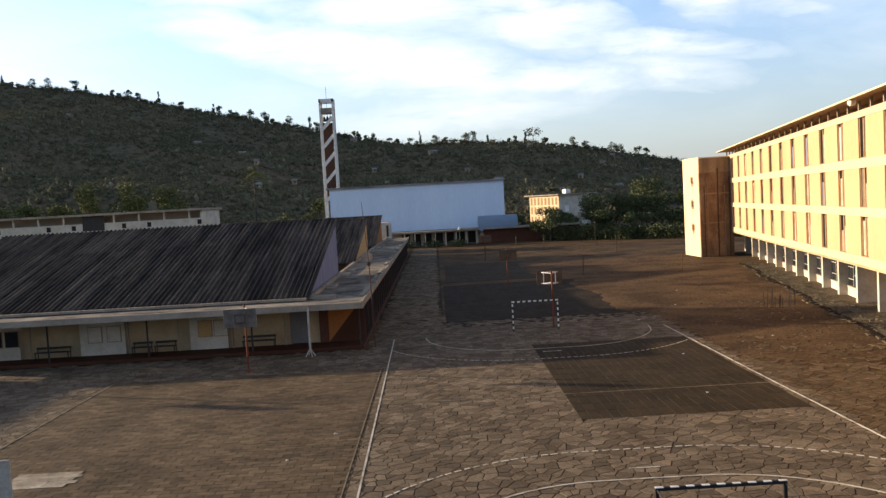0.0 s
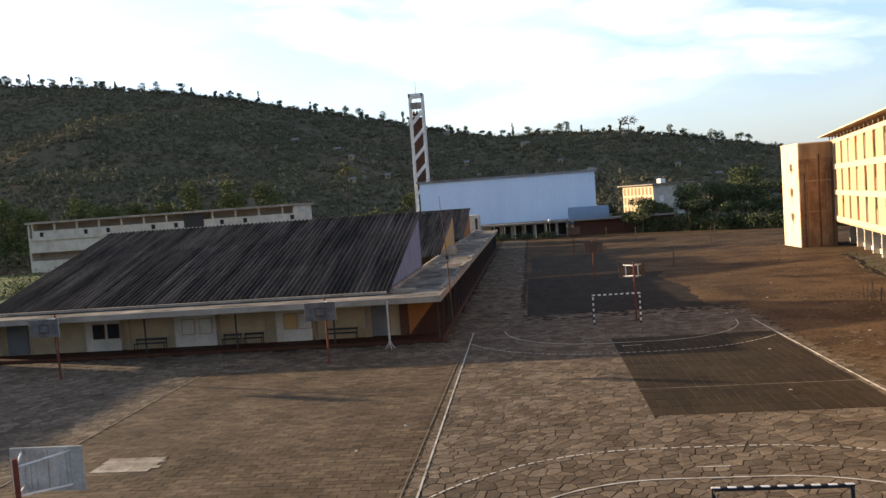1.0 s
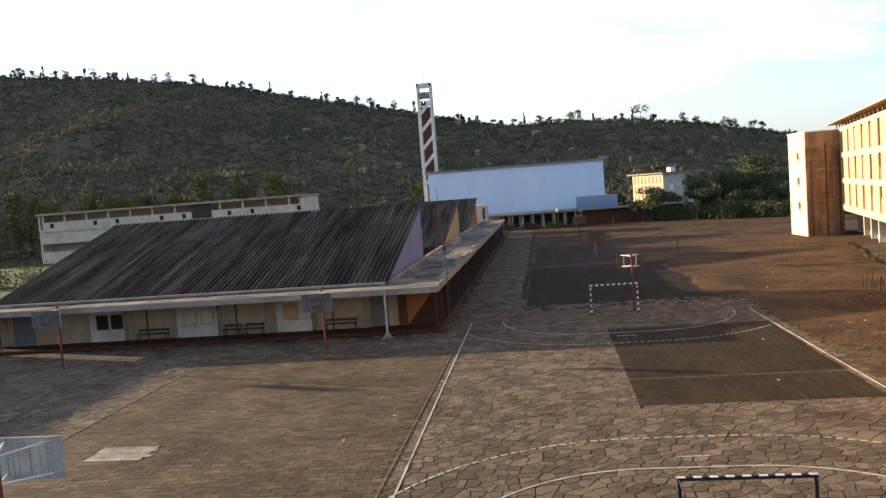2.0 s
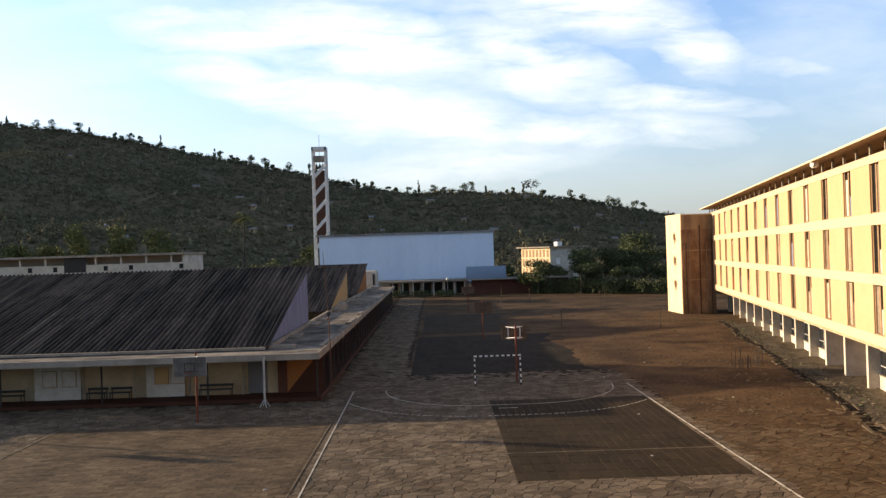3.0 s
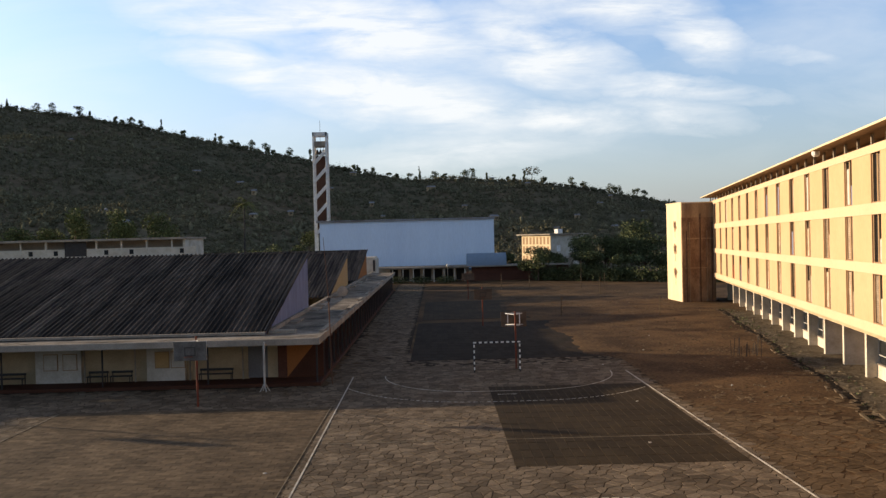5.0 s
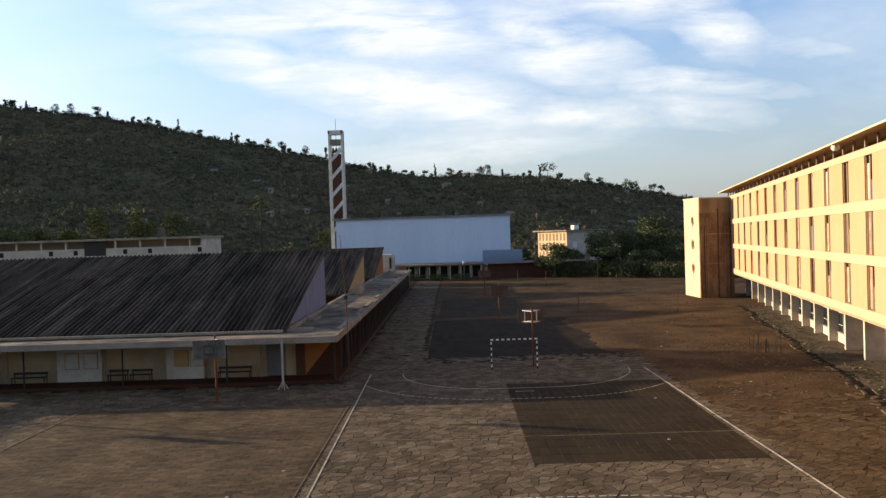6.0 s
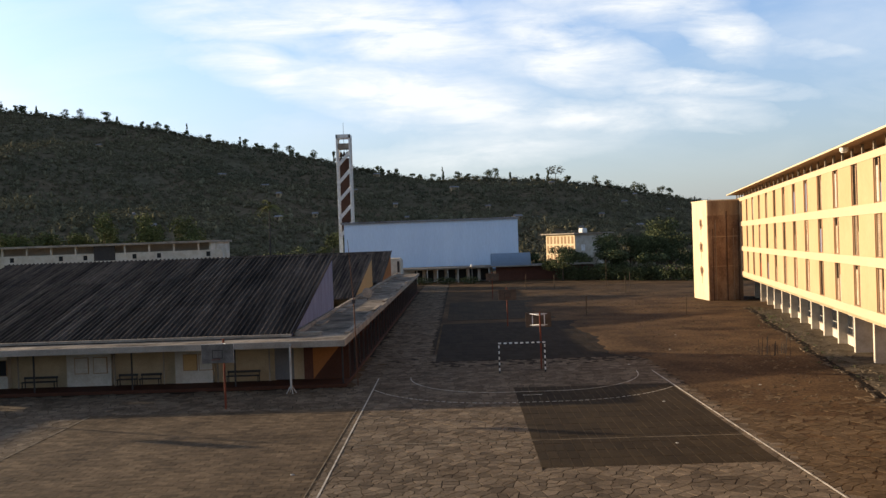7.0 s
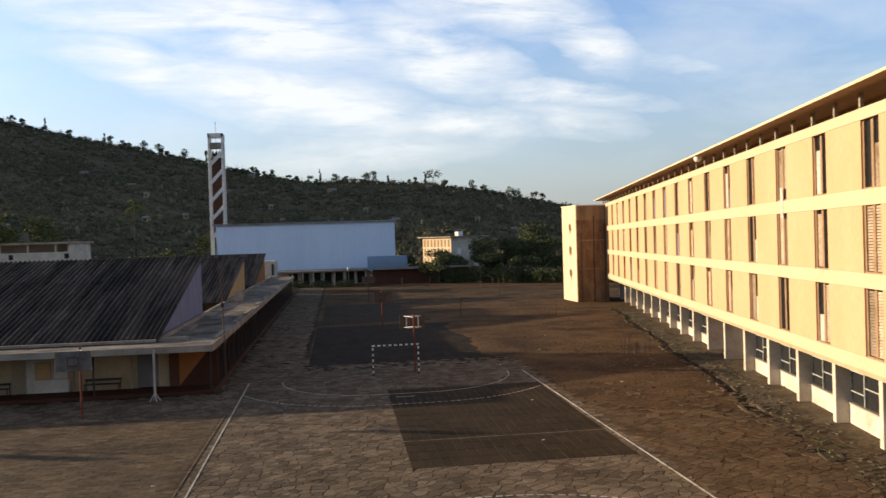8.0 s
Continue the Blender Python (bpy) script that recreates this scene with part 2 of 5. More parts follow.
WHITECLOTH = surface("white_cloth", (0.5, 0.45, 0.38), 0.9, 0.2, 2.0, 9.0, 0.1)
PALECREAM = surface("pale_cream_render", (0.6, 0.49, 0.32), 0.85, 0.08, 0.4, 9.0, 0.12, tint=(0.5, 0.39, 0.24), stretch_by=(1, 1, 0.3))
RUST = surface("rusty_steel", (0.11, 0.06, 0.04), 0.8, 0.25, 2.5, 20.0, 0.1)
DULLWHITE = surface("dull_white_paint", (0.42, 0.4, 0.36), 0.7, 0.15, 2.0, 15.0, 0.1, tint=(0.28, 0.25, 0.21))
POLEWOOD = surface("pale_scaffold_wood", (0.3, 0.22, 0.14), 0.9, 0.2, 1.0, 9.0, 0.1)
SLABPATCH = surface("worn_pale_screed", (0.36, 0.31, 0.24), 0.9, 0.2, 1.1, 9.0, 0.3, tint=(0.17, 0.135, 0.095), tint_at=0.52, island=True, spread=0.14)
OLDBOARD = surface("old_plank_board", (0.12, 0.085, 0.06), 0.8, 0.2, 1.5, 14.0, 0.15, tint=(0.07, 0.05, 0.036))
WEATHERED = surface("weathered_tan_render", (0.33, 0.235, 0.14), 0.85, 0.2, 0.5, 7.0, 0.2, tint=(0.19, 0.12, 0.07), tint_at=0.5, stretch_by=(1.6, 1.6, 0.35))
# soil colour taken nearly black for the shade inside the ditch
DITCH = surface("shaded_ditch_soil", (0.022, 0.016, 0.011), 0.95, 0.3, 0.8, 7.0, 0.5)
BROKEN = surface("broken_paving", (0.16, 0.125, 0.082), 0.9, 0.3, 0.9, 9.0, 0.5, tint=(0.075, 0.055, 0.034), tint_at=0.5, island=True, spread=0.4)
DUSTY = surface("dusty_flagstones", (0.118, 0.081, 0.047), 0.92, 0.26, 0.4, 7.0, 0.4, tint=(0.066, 0.043, 0.023), tint_at=0.53, island=True, spread=0.2)
BROKENGROUND = surface("trodden_rubble", (0.155, 0.12, 0.078), 0.95, 0.4, 0.7, 6.0, 0.9, tint=(0.07, 0.05, 0.03), tint_at=0.52)
# dark pavers again, deepened further for the shadow lying on the far court
FARPAVER = surface("shade_dark_pavers", (0.033, 0.0245, 0.0165), 0.9, 0.25, 0.3, 5.0, 0.25, tint=(0.021, 0.016, 0.011), island=True, spread=0.2)
BELLPANEL = surface("dark_infill_boards", (0.062, 0.037, 0.03), 0.85, 0.2, 0.8, 6.0, 0.15)
BRONZE = surface("bell_bronze", (0.06, 0.05, 0.04), 0.5, 0.2, 2.0, 9.0, 0.0, metal=0.5)


# ---------- building blocks ----------
def box(bm, x0, x1, y0, y1, z0, z1, bevel=0.0):
    vs = [bm.verts.new((x, y, z)) for x in (x0, x1) for y in (y0, y1) for z in (z0, z1)]
    faces = [(0, 1, 3, 2), (4, 6, 7, 5), (0, 4, 5, 1), (2, 3, 7, 6), (0, 2, 6, 4), (1, 5, 7, 3)]
    fs = [bm.faces.new([vs[i] for i in f]) for f in faces]
    if bevel:
        edges = list({e for f in fs for e in f.edges})
        bmesh.ops.bevel(bm, geom=edges, offset=bevel, segments=1, affect="EDGES")


def boxes(*specs, bevel=0.0):
    bm = bmesh.new()
    for s in specs:
        box(bm, *s, bevel=bevel)
    return bm


def tube(bm, a, b, r0, r1=None, sides=8):
    a, b = Vector(a), Vector(b)
    q = (b - a).to_track_quat("Z", "Y").to_matrix()
    rings = []
    for p, r in ((a, r0), (b, r0 if r1 is None else r1)):
        rings.append([bm.verts.new(p + q @ Vector((r * math.cos(i * math.tau / sides), r * math.sin(i * math.tau / sides), 0))) for i in range(sides)])
    for i in range(sides):
        j = (i + 1) % sides
        bm.faces.new((rings[0][i], rings[0][j], rings[1][j], rings[1][i]))
    bm.faces.new(rings[0][::-1])
    bm.faces.new(rings[1])


def tubes(*specs):
    bm = bmesh.new()
    for s in specs:
        tube(bm, *s)
    return bm


def prism(bm, outline, axis, lo, hi):
    """A flat outline of (u, v) pushed from lo to hi along an axis: for x it is (y, z), for y it is (x, z), for z it is (x, y)."""
    def at(u, v, w):
        return {"x": (w, u, v), "y": (u, w, v), "z": (u, v, w)}[axis]
    a = [bm.verts.new(at(u, v, lo)) for u, v in outline]
    b = [bm.verts.new(at(u, v, hi)) for u, v in outline]
    bm.faces.new(a[::-1])
    bm.faces.new(b)
    for i in range(len(a)):
        j = (i + 1) % len(a)
        bm.faces.new((a[i], a[j], b[j], b[i]))


def meshed(name, bm, material):
    bmesh.ops.recalc_face_normals(bm, faces=bm.faces)
    me = bpy.data.meshes.new(name)
    bm.to_mesh(me)
    bm.free()
    me.materials.append(material)
    return me


def part(name, bm, material, parent, label=""):
    ob = new(name, meshed(name, bm, material))
    ob.parent = parent
    return tagged(ob, label)


def again(name, me, parent, m):
    """One more piece on a mesh that is already there."""
    ob = new(name, me)
    ob.parent, ob.matrix_basis = parent, m
    return ob


def thing(name, label, category, m=None, group="", kind=""):
    ob = new(name)
    ob.empty_display_size = 0.3
    if m is not None:
        ob.matrix_basis = m
    return tagged(ob, label, category, group, kind)


def solid(name, bm, material, label="", category="", kind="structure", group=""):
    return tagged(new(name, meshed(name, bm, material)), label, category, group, kind)


def from_arrays(name, verts, faces, material):
    me = bpy.data.meshes.new(name)
    me.from_pydata(verts, [], faces)
    me.materials.append(material)
    return me


def leaf_cloud(rng, centres, radii, count, size):
    """Small leaf clumps, each one folded quad, scattered in ellipsoids: arrays of corners and faces."""
    n = len(centres)
    which = np.repeat(np.arange(n), count)
    d = rng.normal(size=(n * count, 3))
    d /= np.linalg.norm(d, axis=1)[:, None]
    d *= (rng.random((n * count, 1)) ** 0.4)
    p = np.asarray(centres)[which] + d * np.asarray(radii)[which]
    a, b = rng.normal(size=(2, n * count, 3))
    a /= np.linalg.norm(a, axis=1)[:, None]
    b -= a * (a * b).sum(1)[:, None]
    b /= np.linalg.norm(b, axis=1)[:, None]
    s = (size[which] if np.ndim(size) else np.full(n * count, size))[:, None] * rng.uniform(0.6, 1.3, (n * count, 1))
    quad = np.stack([p - a * s, p - b * s * 0.6, p + a * s, p + b * s * 0.6], 1).reshape(-1, 3)
    faces = np.arange(len(quad)).reshape(-1, 4)
    return quad, faces


# ---------- ground ----------
bm = bmesh.new()
bmesh.ops.create_grid(bm, x_segments=2, y_segments=2, size=2500)
solid("ground", bm, DIRT, "brown bare earth of the school yard", "ground")

COURT = (-5.61, 12.65, 18.45, 53.07)
PATCH = (3.1, 12.55, 31.5, 48.42)
LEFT = (-20.8, -5.72, 15.6, 43.9)
FARPATCH = (-2.0, 12.4, 59.4, 85.2)


def inside(x, y, r, pad=0.0):
    return r[0] - pad < x < r[1] + pad and r[2] - pad < y < r[3] + pad


# ---------- court lines ----------
ZL = 0.036


def strip(name, points, width, label, on=None):
    """A painted line through points; on: lengths of dash and gap."""
    bm = bmesh.new()
    pts = [Vector((*p, 0)) for p in points]
    run = 0.0
    for a, b in zip(pts, pts[1:]):
        d = (b - a).normalized()
        s = Vector((-d.y, d.x, 0)) * width / 2
        length = (b - a).length
        step = length if on is None else 0.05
        k = 0.0
        while k < length - 1e-6:
            e = min(k + step, length)
            if on is None or (run + k) % sum(on) < on[0]:
                q = [a + d * k - s, a + d * e - s, a + d * e + s, a + d * k + s]
                lo = [bm.verts.new((v.x, v.y, ZL - 0.012)) for v in q]
                hi = [bm.verts.new((v.x, v.y, ZL)) for v in q]
                bm.faces.new(hi)
                for i in range(4):
                    bm.faces.new((lo[i], lo[(i + 1) % 4], hi[(i + 1) % 4], hi[i]))
            k = e
        run += length
    return solid(name, bm, FAINTLINE if "faint" in label or "pale" in label else LINE, label, "court line")


def goal_arc(cx, y, r, way, half=1.5):
    pts = [(cx - half + r * math.cos(a), y + way * r * math.sin(a)) for a in np.linspace(math.pi, math.pi / 2, 19)]
    pts += [(cx + half + r * math.cos(a), y + way * r * math.sin(a)) for a in np.linspace(math.pi / 2, 0, 19)]
    return [(x, v) for x, v in pts if COURT[0] < x < COURT[1]]


CX = 4.05
strip("court_line", [(-5.26, COURT[2]), (-5.43, 35.0), (COURT[0], COURT[3])], 0.07, "worn white painted side line of the handball court")
strip("court_line", [(13.15, COURT[2]), (12.82, 37.0), (12.6, COURT[3])], 0.075, "worn white painted side line of the handball court")
strip("court_line", [(COURT[0], COURT[3] + 0.06), (COURT[1], COURT[3] + 0.06)], 0.06, "faint white painted goal line")
strip("court_line", [(COURT[0], 35.8), (COURT[1], 35.8)], 0.07, "faint white painted halfway line")
strip("court_line", goal_arc(CX, COURT[3], 6.0, -1), 0.055, "white painted goal area arc")
strip("court_line", goal_arc(CX, COURT[3], 9.0, -1), 0.06, "dashed white free-throw arc", on=(0.24, 0.13))
strip("court_line", goal_arc(CX, COURT[2], 6.0, 1), 0.08, "white painted goal area arc")
strip("court_line", goal_arc(CX, COURT[2], 9.0, 1), 0.08, "dashed white free-throw arc", on=(0.24, 0.13))
strip("court_line", [(3.55, COURT[2] + 7.0), (4.6, COURT[2] + 7.0)], 0.07, "white penalty mark")
strip("court_line", [(3.5, COURT[3] - 7.0), (4.6, COURT[3] - 7.0)], 0.07, "white penalty mark")
strip("court_line", [(LEFT[1] - 0.14, LEFT[2]), (LEFT[1] - 0.14, LEFT[3])], 0.05, "worn pale side line of the basketball court")
strip("court_line", [(LEFT[0], LEFT[2]), (LEFT[0], LEFT[3] - 0.2)], 0.09, "worn pale side line of the basketball court")
strip("court_line", [(-27.6, 30.0), (-26.9, 43.7)], 0.08, "faint pale line on shaded paving")
strip("court_line", [(-27.6, 35.5), (-23.1, 38.7)], 0.07, "faint pale line on shaded paving")


# ---------- goals ----------
def goal(m, banded=True):
    g = thing("handball_goal", "black and white banded metal handball goal" if banded else "black metal handball goal with white marks on the crossbar", "goal", m, "handball goals")
    w = 0.042
    for name, x in (("post", -1.54), ("post", 1.54)):
        bar = part(name, boxes((x - w, x + w, -w, w, 0, 1.998)), BLACKPAINT, g, "black square steel post")
        for k in range(5 if banded else 0):
            part("white_band", boxes((x - w - 0.003, x + w + 0.003, -w - 0.003, w + 0.003, 0.2 + k * 0.38, 0.39 + k * 0.38)), WHITEPAINT, bar)
    bar = part("crossbar", boxes((-1.585, 1.585, -w, w, 2.0, 2.084)), BLACKPAINT, g, "black square steel crossbar")
    for k in range(9):
        part("white_band", boxes((-1.59 + k * 0.372, -1.59 + k * 0.372 + 0.2, -w - 0.003, w + 0.003, 1.997 if banded else 2.07, 2.087)), WHITEPAINT, bar)
    for s in (-1.54, 1.54):
        part("stanchion", tubes(((s, 0.03, 2.02), (s, 0.75, 1.96), 0.018), ((s, 0.75, 1.96), (s, 1.05, 0.02), 0.018)), DARKMETAL, g, "thin dark rear stanchion")
    part("rear_bar", tubes(((-1.54, 1.05, 0.03), (1.54, 1.05, 0.03), 0.018)), DARKMETAL, g)
    return g


goal(pose(4.06, 53.65, 0.0))
goal(pose(4.1, 18.22, 0.0, 0, 0, 180), banded=False)


# ---------- basketball hoops ----------
def hoop(x, y, turn, label, pole_h=4.0, top=3.85, reach=1.15, face=None):
    """The board hangs in front of the pole, towards local -y."""
    h = thing("basketball_hoop", label, "basketball hoop", pose(x, y, 0, 0, 0, turn), "basketball hoops")
    part("pole", tubes(((0, 0, 0), (0, 0, pole_h), 0.065, 0.06, 12)), REDPAINT, h, "rusty red steel pole")
    b = bmesh.new()
    box(b, -0.9, 0.9, -reach - 0.02, -reach + 0.02, top - 1.05, top, bevel=0.008)
    board = part("backboard", b, face or BOARD, h, "weathered plank backboard")
    planked = face is DULLWHITE
    e, f = (0.45, 0.45) if face and not planked else (0.9, 0.525)
    wide = 0.035 if planked else 0.065
    mid, y0, y1 = top - 0.525, -reach + 0.022, -reach + 0.05
    rim = boxes((-e, e, y0, y1, mid + f - wide, mid + f), (-e, e, y0, y1, mid - f, mid - f + wide), (-e, -e + wide, y0, y1, mid - f + wide, mid + f - wide), (e - wide, e, y0, y1, mid - f + wide, mid + f - wide))
    part("board_frame", rim, DULLWHITE if planked else WHITEPAINT, board)
    for k in range(6 if planked else 0):
        part("plank", boxes((-0.86 + k * 0.287, -0.59 + k * 0.287, y0, y0 + 0.012, mid - f + wide + 0.002, mid + f - wide - 0.002), bevel=0.004), DULLWHITE, board)
    for x in (-0.45, 0.0, 0.45) if planked else ():
        part("batten", boxes((x - 0.03, x + 0.03, y0 + 0.014, y0 + 0.045, mid - f + 0.06, mid + f - 0.06), bevel=0.004), DULLWHITE, board)
    mark = boxes((-0.3, 0.3, -reach - 0.026, -reach - 0.022, top - 0.36, top - 0.31), (-0.3, 0.3, -reach - 0.026, -reach - 0.022, top - 0.8, top - 0.75),
                 (-0.3, -0.25, -reach - 0.026, -reach - 0.022, top - 0.75, top - 0.36), (0.25, 0.3, -reach - 0.026, -reach - 0.022, top - 0.75, top - 0.36))
    part("target_square", mark, DARKMETAL, board)
    for s in (-1, 1):
        part("strut", tubes(((0, 0, top - 0.1), (s * 0.6, -reach + 0.05, top - 0.1), 0.025)), WHITEPAINT, h)
        part("strut", tubes(((0, 0, top - 0.75), (s * 0.6, -reach + 0.05, top - 0.9), 0.025)), WHITEPAINT, h)
    ring = bmesh.new()
    c = Vector((0, -reach - 0.3, top - 0.8))
    pts = [c + Vector((0.225 * math.cos(a), 0.225 * math.sin(a), 0)) for a in np.linspace(0, math.tau, 17)]
    for a, e in zip(pts, pts[1:]):
        tube(ring, a, e, 0.012, sides=5)
    part("ring", ring, REDPAINT, h)
    return h


hoop(-13.5, 44.8, 0, "red pole basketball hoop with weathered board before the verandah")
hoop(-29.9, 44.2, 0, "red pole basketball hoop on shaded paving")
hoop(-12.85, 15.6, 180, "basketball hoop with a dull white planked backboard and white braces", pole_h=4.2, top=4.1, face=DULLWHITE)
hoop(5.45, 54.8, 180, "red pole basketball hoop behind the handball goal", face=OLDBOARD)
hoop(4.7, 81.4, 0, "distant red pole basketball hoop on the dark court", face=OLDBOARD)
hoop(4.6, 116.5, 0, "far basketball hoop near the hedge", face=OLDBOARD)


# ---------- long single-storey school block with sawtooth roofs ----------
GX, CXR, CYF = -11.2, -7.2, 49.0      # gable plane, canopy's outer edges
XW = -40.3                            # far end of the roofs
block = thing("school_block", "low school block with stained sheet roofs and concrete canopy", "school building")
BAYS = ((51.9, 3.3, 70.0, 8.05, BLUEGREY, "blue-grey gable wall"), (82.0, 3.3, 101.3, 7.32, OCHRE, "ochre gable wall"),
        (110.5, 3.3, 129.0, 7.25, ORANGE, "orange gable wall"))
for y0, z0, y1, z1, paint, words in BAYS:
    bm = bmesh.new()
    prism(bm, [(y0, 2.6), (y1, 2.6), (y1, z1 - 0.12), (y0, z0 - 0.12)], "x", GX - 0.25, GX)
    part("gable_wall", bm, paint, block, words)
    bm = bmesh.new()
    box(bm, XW + 0.3, GX - 0.25, y1 - 0.25, y1, 0.0, z1 - 0.12)
    part("back_wall", bm, WHITEWALL, block)
    bm = bmesh.new()
    prism(bm, [(y0, 0.0), (y1 - 0.25, 0.0), (y1 - 0.25, z1 - 0.15), (y0, z0 - 0.15)], "x", XW + 0.3, XW + 0.55)
    part("end_wall", bm, WHITEWALL, block)
    # corrugated sheets, three courses up the slope
    courses, cols = 3, 20
    width, depth = (GX + 0.25 - XW) / cols, math.hypot(y1 - y0, z1 - z0) / courses
    bm = bmesh.new()
    ribs = 4
    rows = []
    for v in (0.0, depth + 0.18):
        rows.append([[bm.verts.new((u, v, w + dz)) for u, w in
                      [(width * (i + f) / ribs, h) for i in range(ribs) for f, h in ((0, 0), (0.46, 0), (0.6, 0.12), (0.78, 0.12), (0.94, 0.0))] + [(width, 0)]] for dz in (0, -0.012)])
    for k in range(len(rows[0][0]) - 1):
        bm.faces.new((rows[0][0][k], rows[0][0][k + 1], rows[1][0][k + 1], rows[1][0][k]))
        bm.faces.new((rows[0][1][k], rows[1][1][k], rows[1][1][k + 1], rows[0][1][k + 1]))
        bm.faces.new((rows[0][0][k], rows[0][1][k], rows[0][1][k + 1], rows[0][0][k + 1]))
    sheet = meshed("roof_sheet", bm, ROOFSHEET)
    roof = part("roof", boxes((XW + 0.4, GX - 0.3, -0.05, 0.0, -0.1, -0.05)), DARKMETAL, block)
    roof.matrix_basis = pose(0, y0 + 0.1, z0)
    slope = math.degrees(math.atan2(z1 - z0, y1 - y0))
    rng = random.Random(int(y0))
    for c in range(courses):
        for k in range(cols):
            f = c * depth
            again("roof_sheet", sheet, roof, pose(XW + k * width, -0.1 + f * math.cos(radians(slope)), f * math.sin(radians(slope)) + 0.03 * c + rng.uniform(0, 0.012), slope + rng.uniform(-0.15, 0.15)))
    part("ridge_cap", boxes((XW, GX + 0.05, y1 - 0.3, y1 + 0.12, z1 + 0.04, z1 + 0.13)), ROOFSHEET, block)
    bm = bmesh.new()
    prism(bm, [(y0 - 0.1, z0 + 0.0), (y1 + 0.1, z1 + 0.02), (y1 + 0.1, z1 + 0.16), (y0 - 0.1, z0 + 0.14)], "x", GX - 0.02, GX + 0.06)
    part("verge_board", bm, DARKMETAL, block)
part("gutter", boxes((XW, GX + 0.1, 51.55, 51.8, 3.2, 3.36)), CONCRETE, block)
# canopy: front arm and side arm
part("canopy", boxes((XW - 0.8, -11.25, CYF + 0.15, 52.4, 2.86, 3.14), (-11.25, CXR - 0.15, CYF + 0.15, 139.0, 2.86, 3.14)), SLABTOP, block, "stained flat concrete canopy roof")
part("fascia", boxes((XW - 0.8, CXR, CYF, CYF + 0.15, 2.8, 3.2), bevel=0.015), CONCRETE, block, "grey concrete edge beam")
part("fascia", boxes((CXR - 0.15, CXR, CYF + 0.153, 139.0, 2.8, 3.24), bevel=0.015), CONCRETE, block, "grey concrete edge beam")
part("kerb", boxes((-11.15, -10.9, 53.0, 139.0, 3.14, 3.42)), CONCRETE, block)
part("kerb", boxes((-11.1, -9.3, 52.55, 52.95, 3.14, 3.36)), CONCRETE, block)
rng = random.Random(5)
for k in range(9):   # low boards and slabs left along the kerb
    y = 58 + k * 8.5 + rng.uniform(-2, 2)
    part("loose_slab", boxes((-10.85, -10.2, y, y + rng.uniform(1.5, 3.6), 3.145, 3.26)), CONCRETE, block)
    part("edge_kerb", boxes((CXR - 0.5, CXR - 0.18, y - 6, y - 6 + rng.uniform(3, 6.5), 3.143, 3.3)), CONCRETE, block)
# plinth and walls
part("plinth", boxes((XW - 0.5, CXR - 0.2, 50.4, 52.5, 0.0, 0.22), bevel=0.02), REDBROWN, block, "dark red polished verandah floor")
part("plinth", boxes((-9.9, CXR - 0.2, 52.5, 139.0, 0.0, 0.22), bevel=0.02), REDBROWN, block, "dark red polished verandah floor")
part("front_wall", boxes((XW + 0.6, -12.5, 52.9, 53.1, 0.0, 2.86)), CREAM, block, "cream painted recessed wall")
part("front_wall", boxes((-10.5, -9.9, 52.55, 53.1, 0.0, 2.86)), BRICKRED, block, "stacked brick pier")
part("side_wall", boxes((-10.4, -9.9, 53.1, 139.0, 0.0, 2.86)), REDBROWN, block, "red-brown side wall")
# end wall split along a diagonal: orange above, red-brown below
bm = bmesh.new()
prism(bm, [(-9.9, 0.22), (-7.75, 2.8), (-9.9, 2.8)], "y", 52.6, 52.75)
part("end_panel", bm, ORANGE, block, "orange upper half of end wall")
bm = bmesh.new()
prism(bm, [(-9.9, 0.22), (-7.5, 0.22), (-7.5, 2.8), (-7.75, 2.8)], "y", 52.6, 52.75)
part("end_panel", bm, REDBROWN, block, "red-brown lower half of end wall")
for x0, x1 in ((-26.4, -23.4), (-19.1, -16.6), (-33.0, -30.4)):
    pan = part("white_panel", boxes((x0, x1, 52.45, 52.9, 0.22, 2.86)), WHITEWALL, block, "white painted wall panel with notice frames")
    for k in range(2):
        a = x0 + 0.55 + k * (x1 - x0) * 0.42
        frame_bm = boxes((a, a + 0.95, 52.4, 52.447, 1.05, 2.15))
        nb = part("notice_frame", frame_bm, BROWNFRAME, pan)
        part("notice_sheet", boxes((a + 0.05, a + 0.9, 52.385, 52.397, 1.1, 2.1)), (OCHRE if k == 0 and x0 > -20 else WHITEWALL) if x0 > -30 else GLASS, nb)
part("door", boxes((-12.5, -11.2, 52.75, 52.85, 0.22, 2.6)), DOOR, block, "grey closed door")
part("door_frame", boxes((-12.62, -12.5, 52.7, 52.9, 0.22, 2.86), (-11.2, -10.5, 52.7, 52.9, 0.22, 2.86), (-12.5, -11.2, 52.7, 52.9, 2.6, 2.86)), CREAM, block)
part("door", boxes((-39.2, -37.6, 52.8, 52.88, 0.22, 2.5)), DOOR, block, "grey closed door")
for x in (-37.0, -29.6, -23.1, -19.8, -16.2, -12.75):
    part("downpipe", tubes(((x, 52.3, 0.22), (x, 52.3, 2.86), 0.05)), CONCRETE, block)
for x in (-38.8, -34.2, -27.7, -21.3, -14.6, -7.65):
    part("post", tubes(((x, 50.75, 0.22), (x, 50.75, 2.86), 0.06)), DARKMETAL, block, "slim dark steel verandah post")
for k in range(33):
    part("post", boxes((-7.62, -7.5, 53.2 + k * 2.6, 53.32 + k * 2.6, 0.22, 2.86)), DARKMETAL, block, "slim dark steel verandah post")
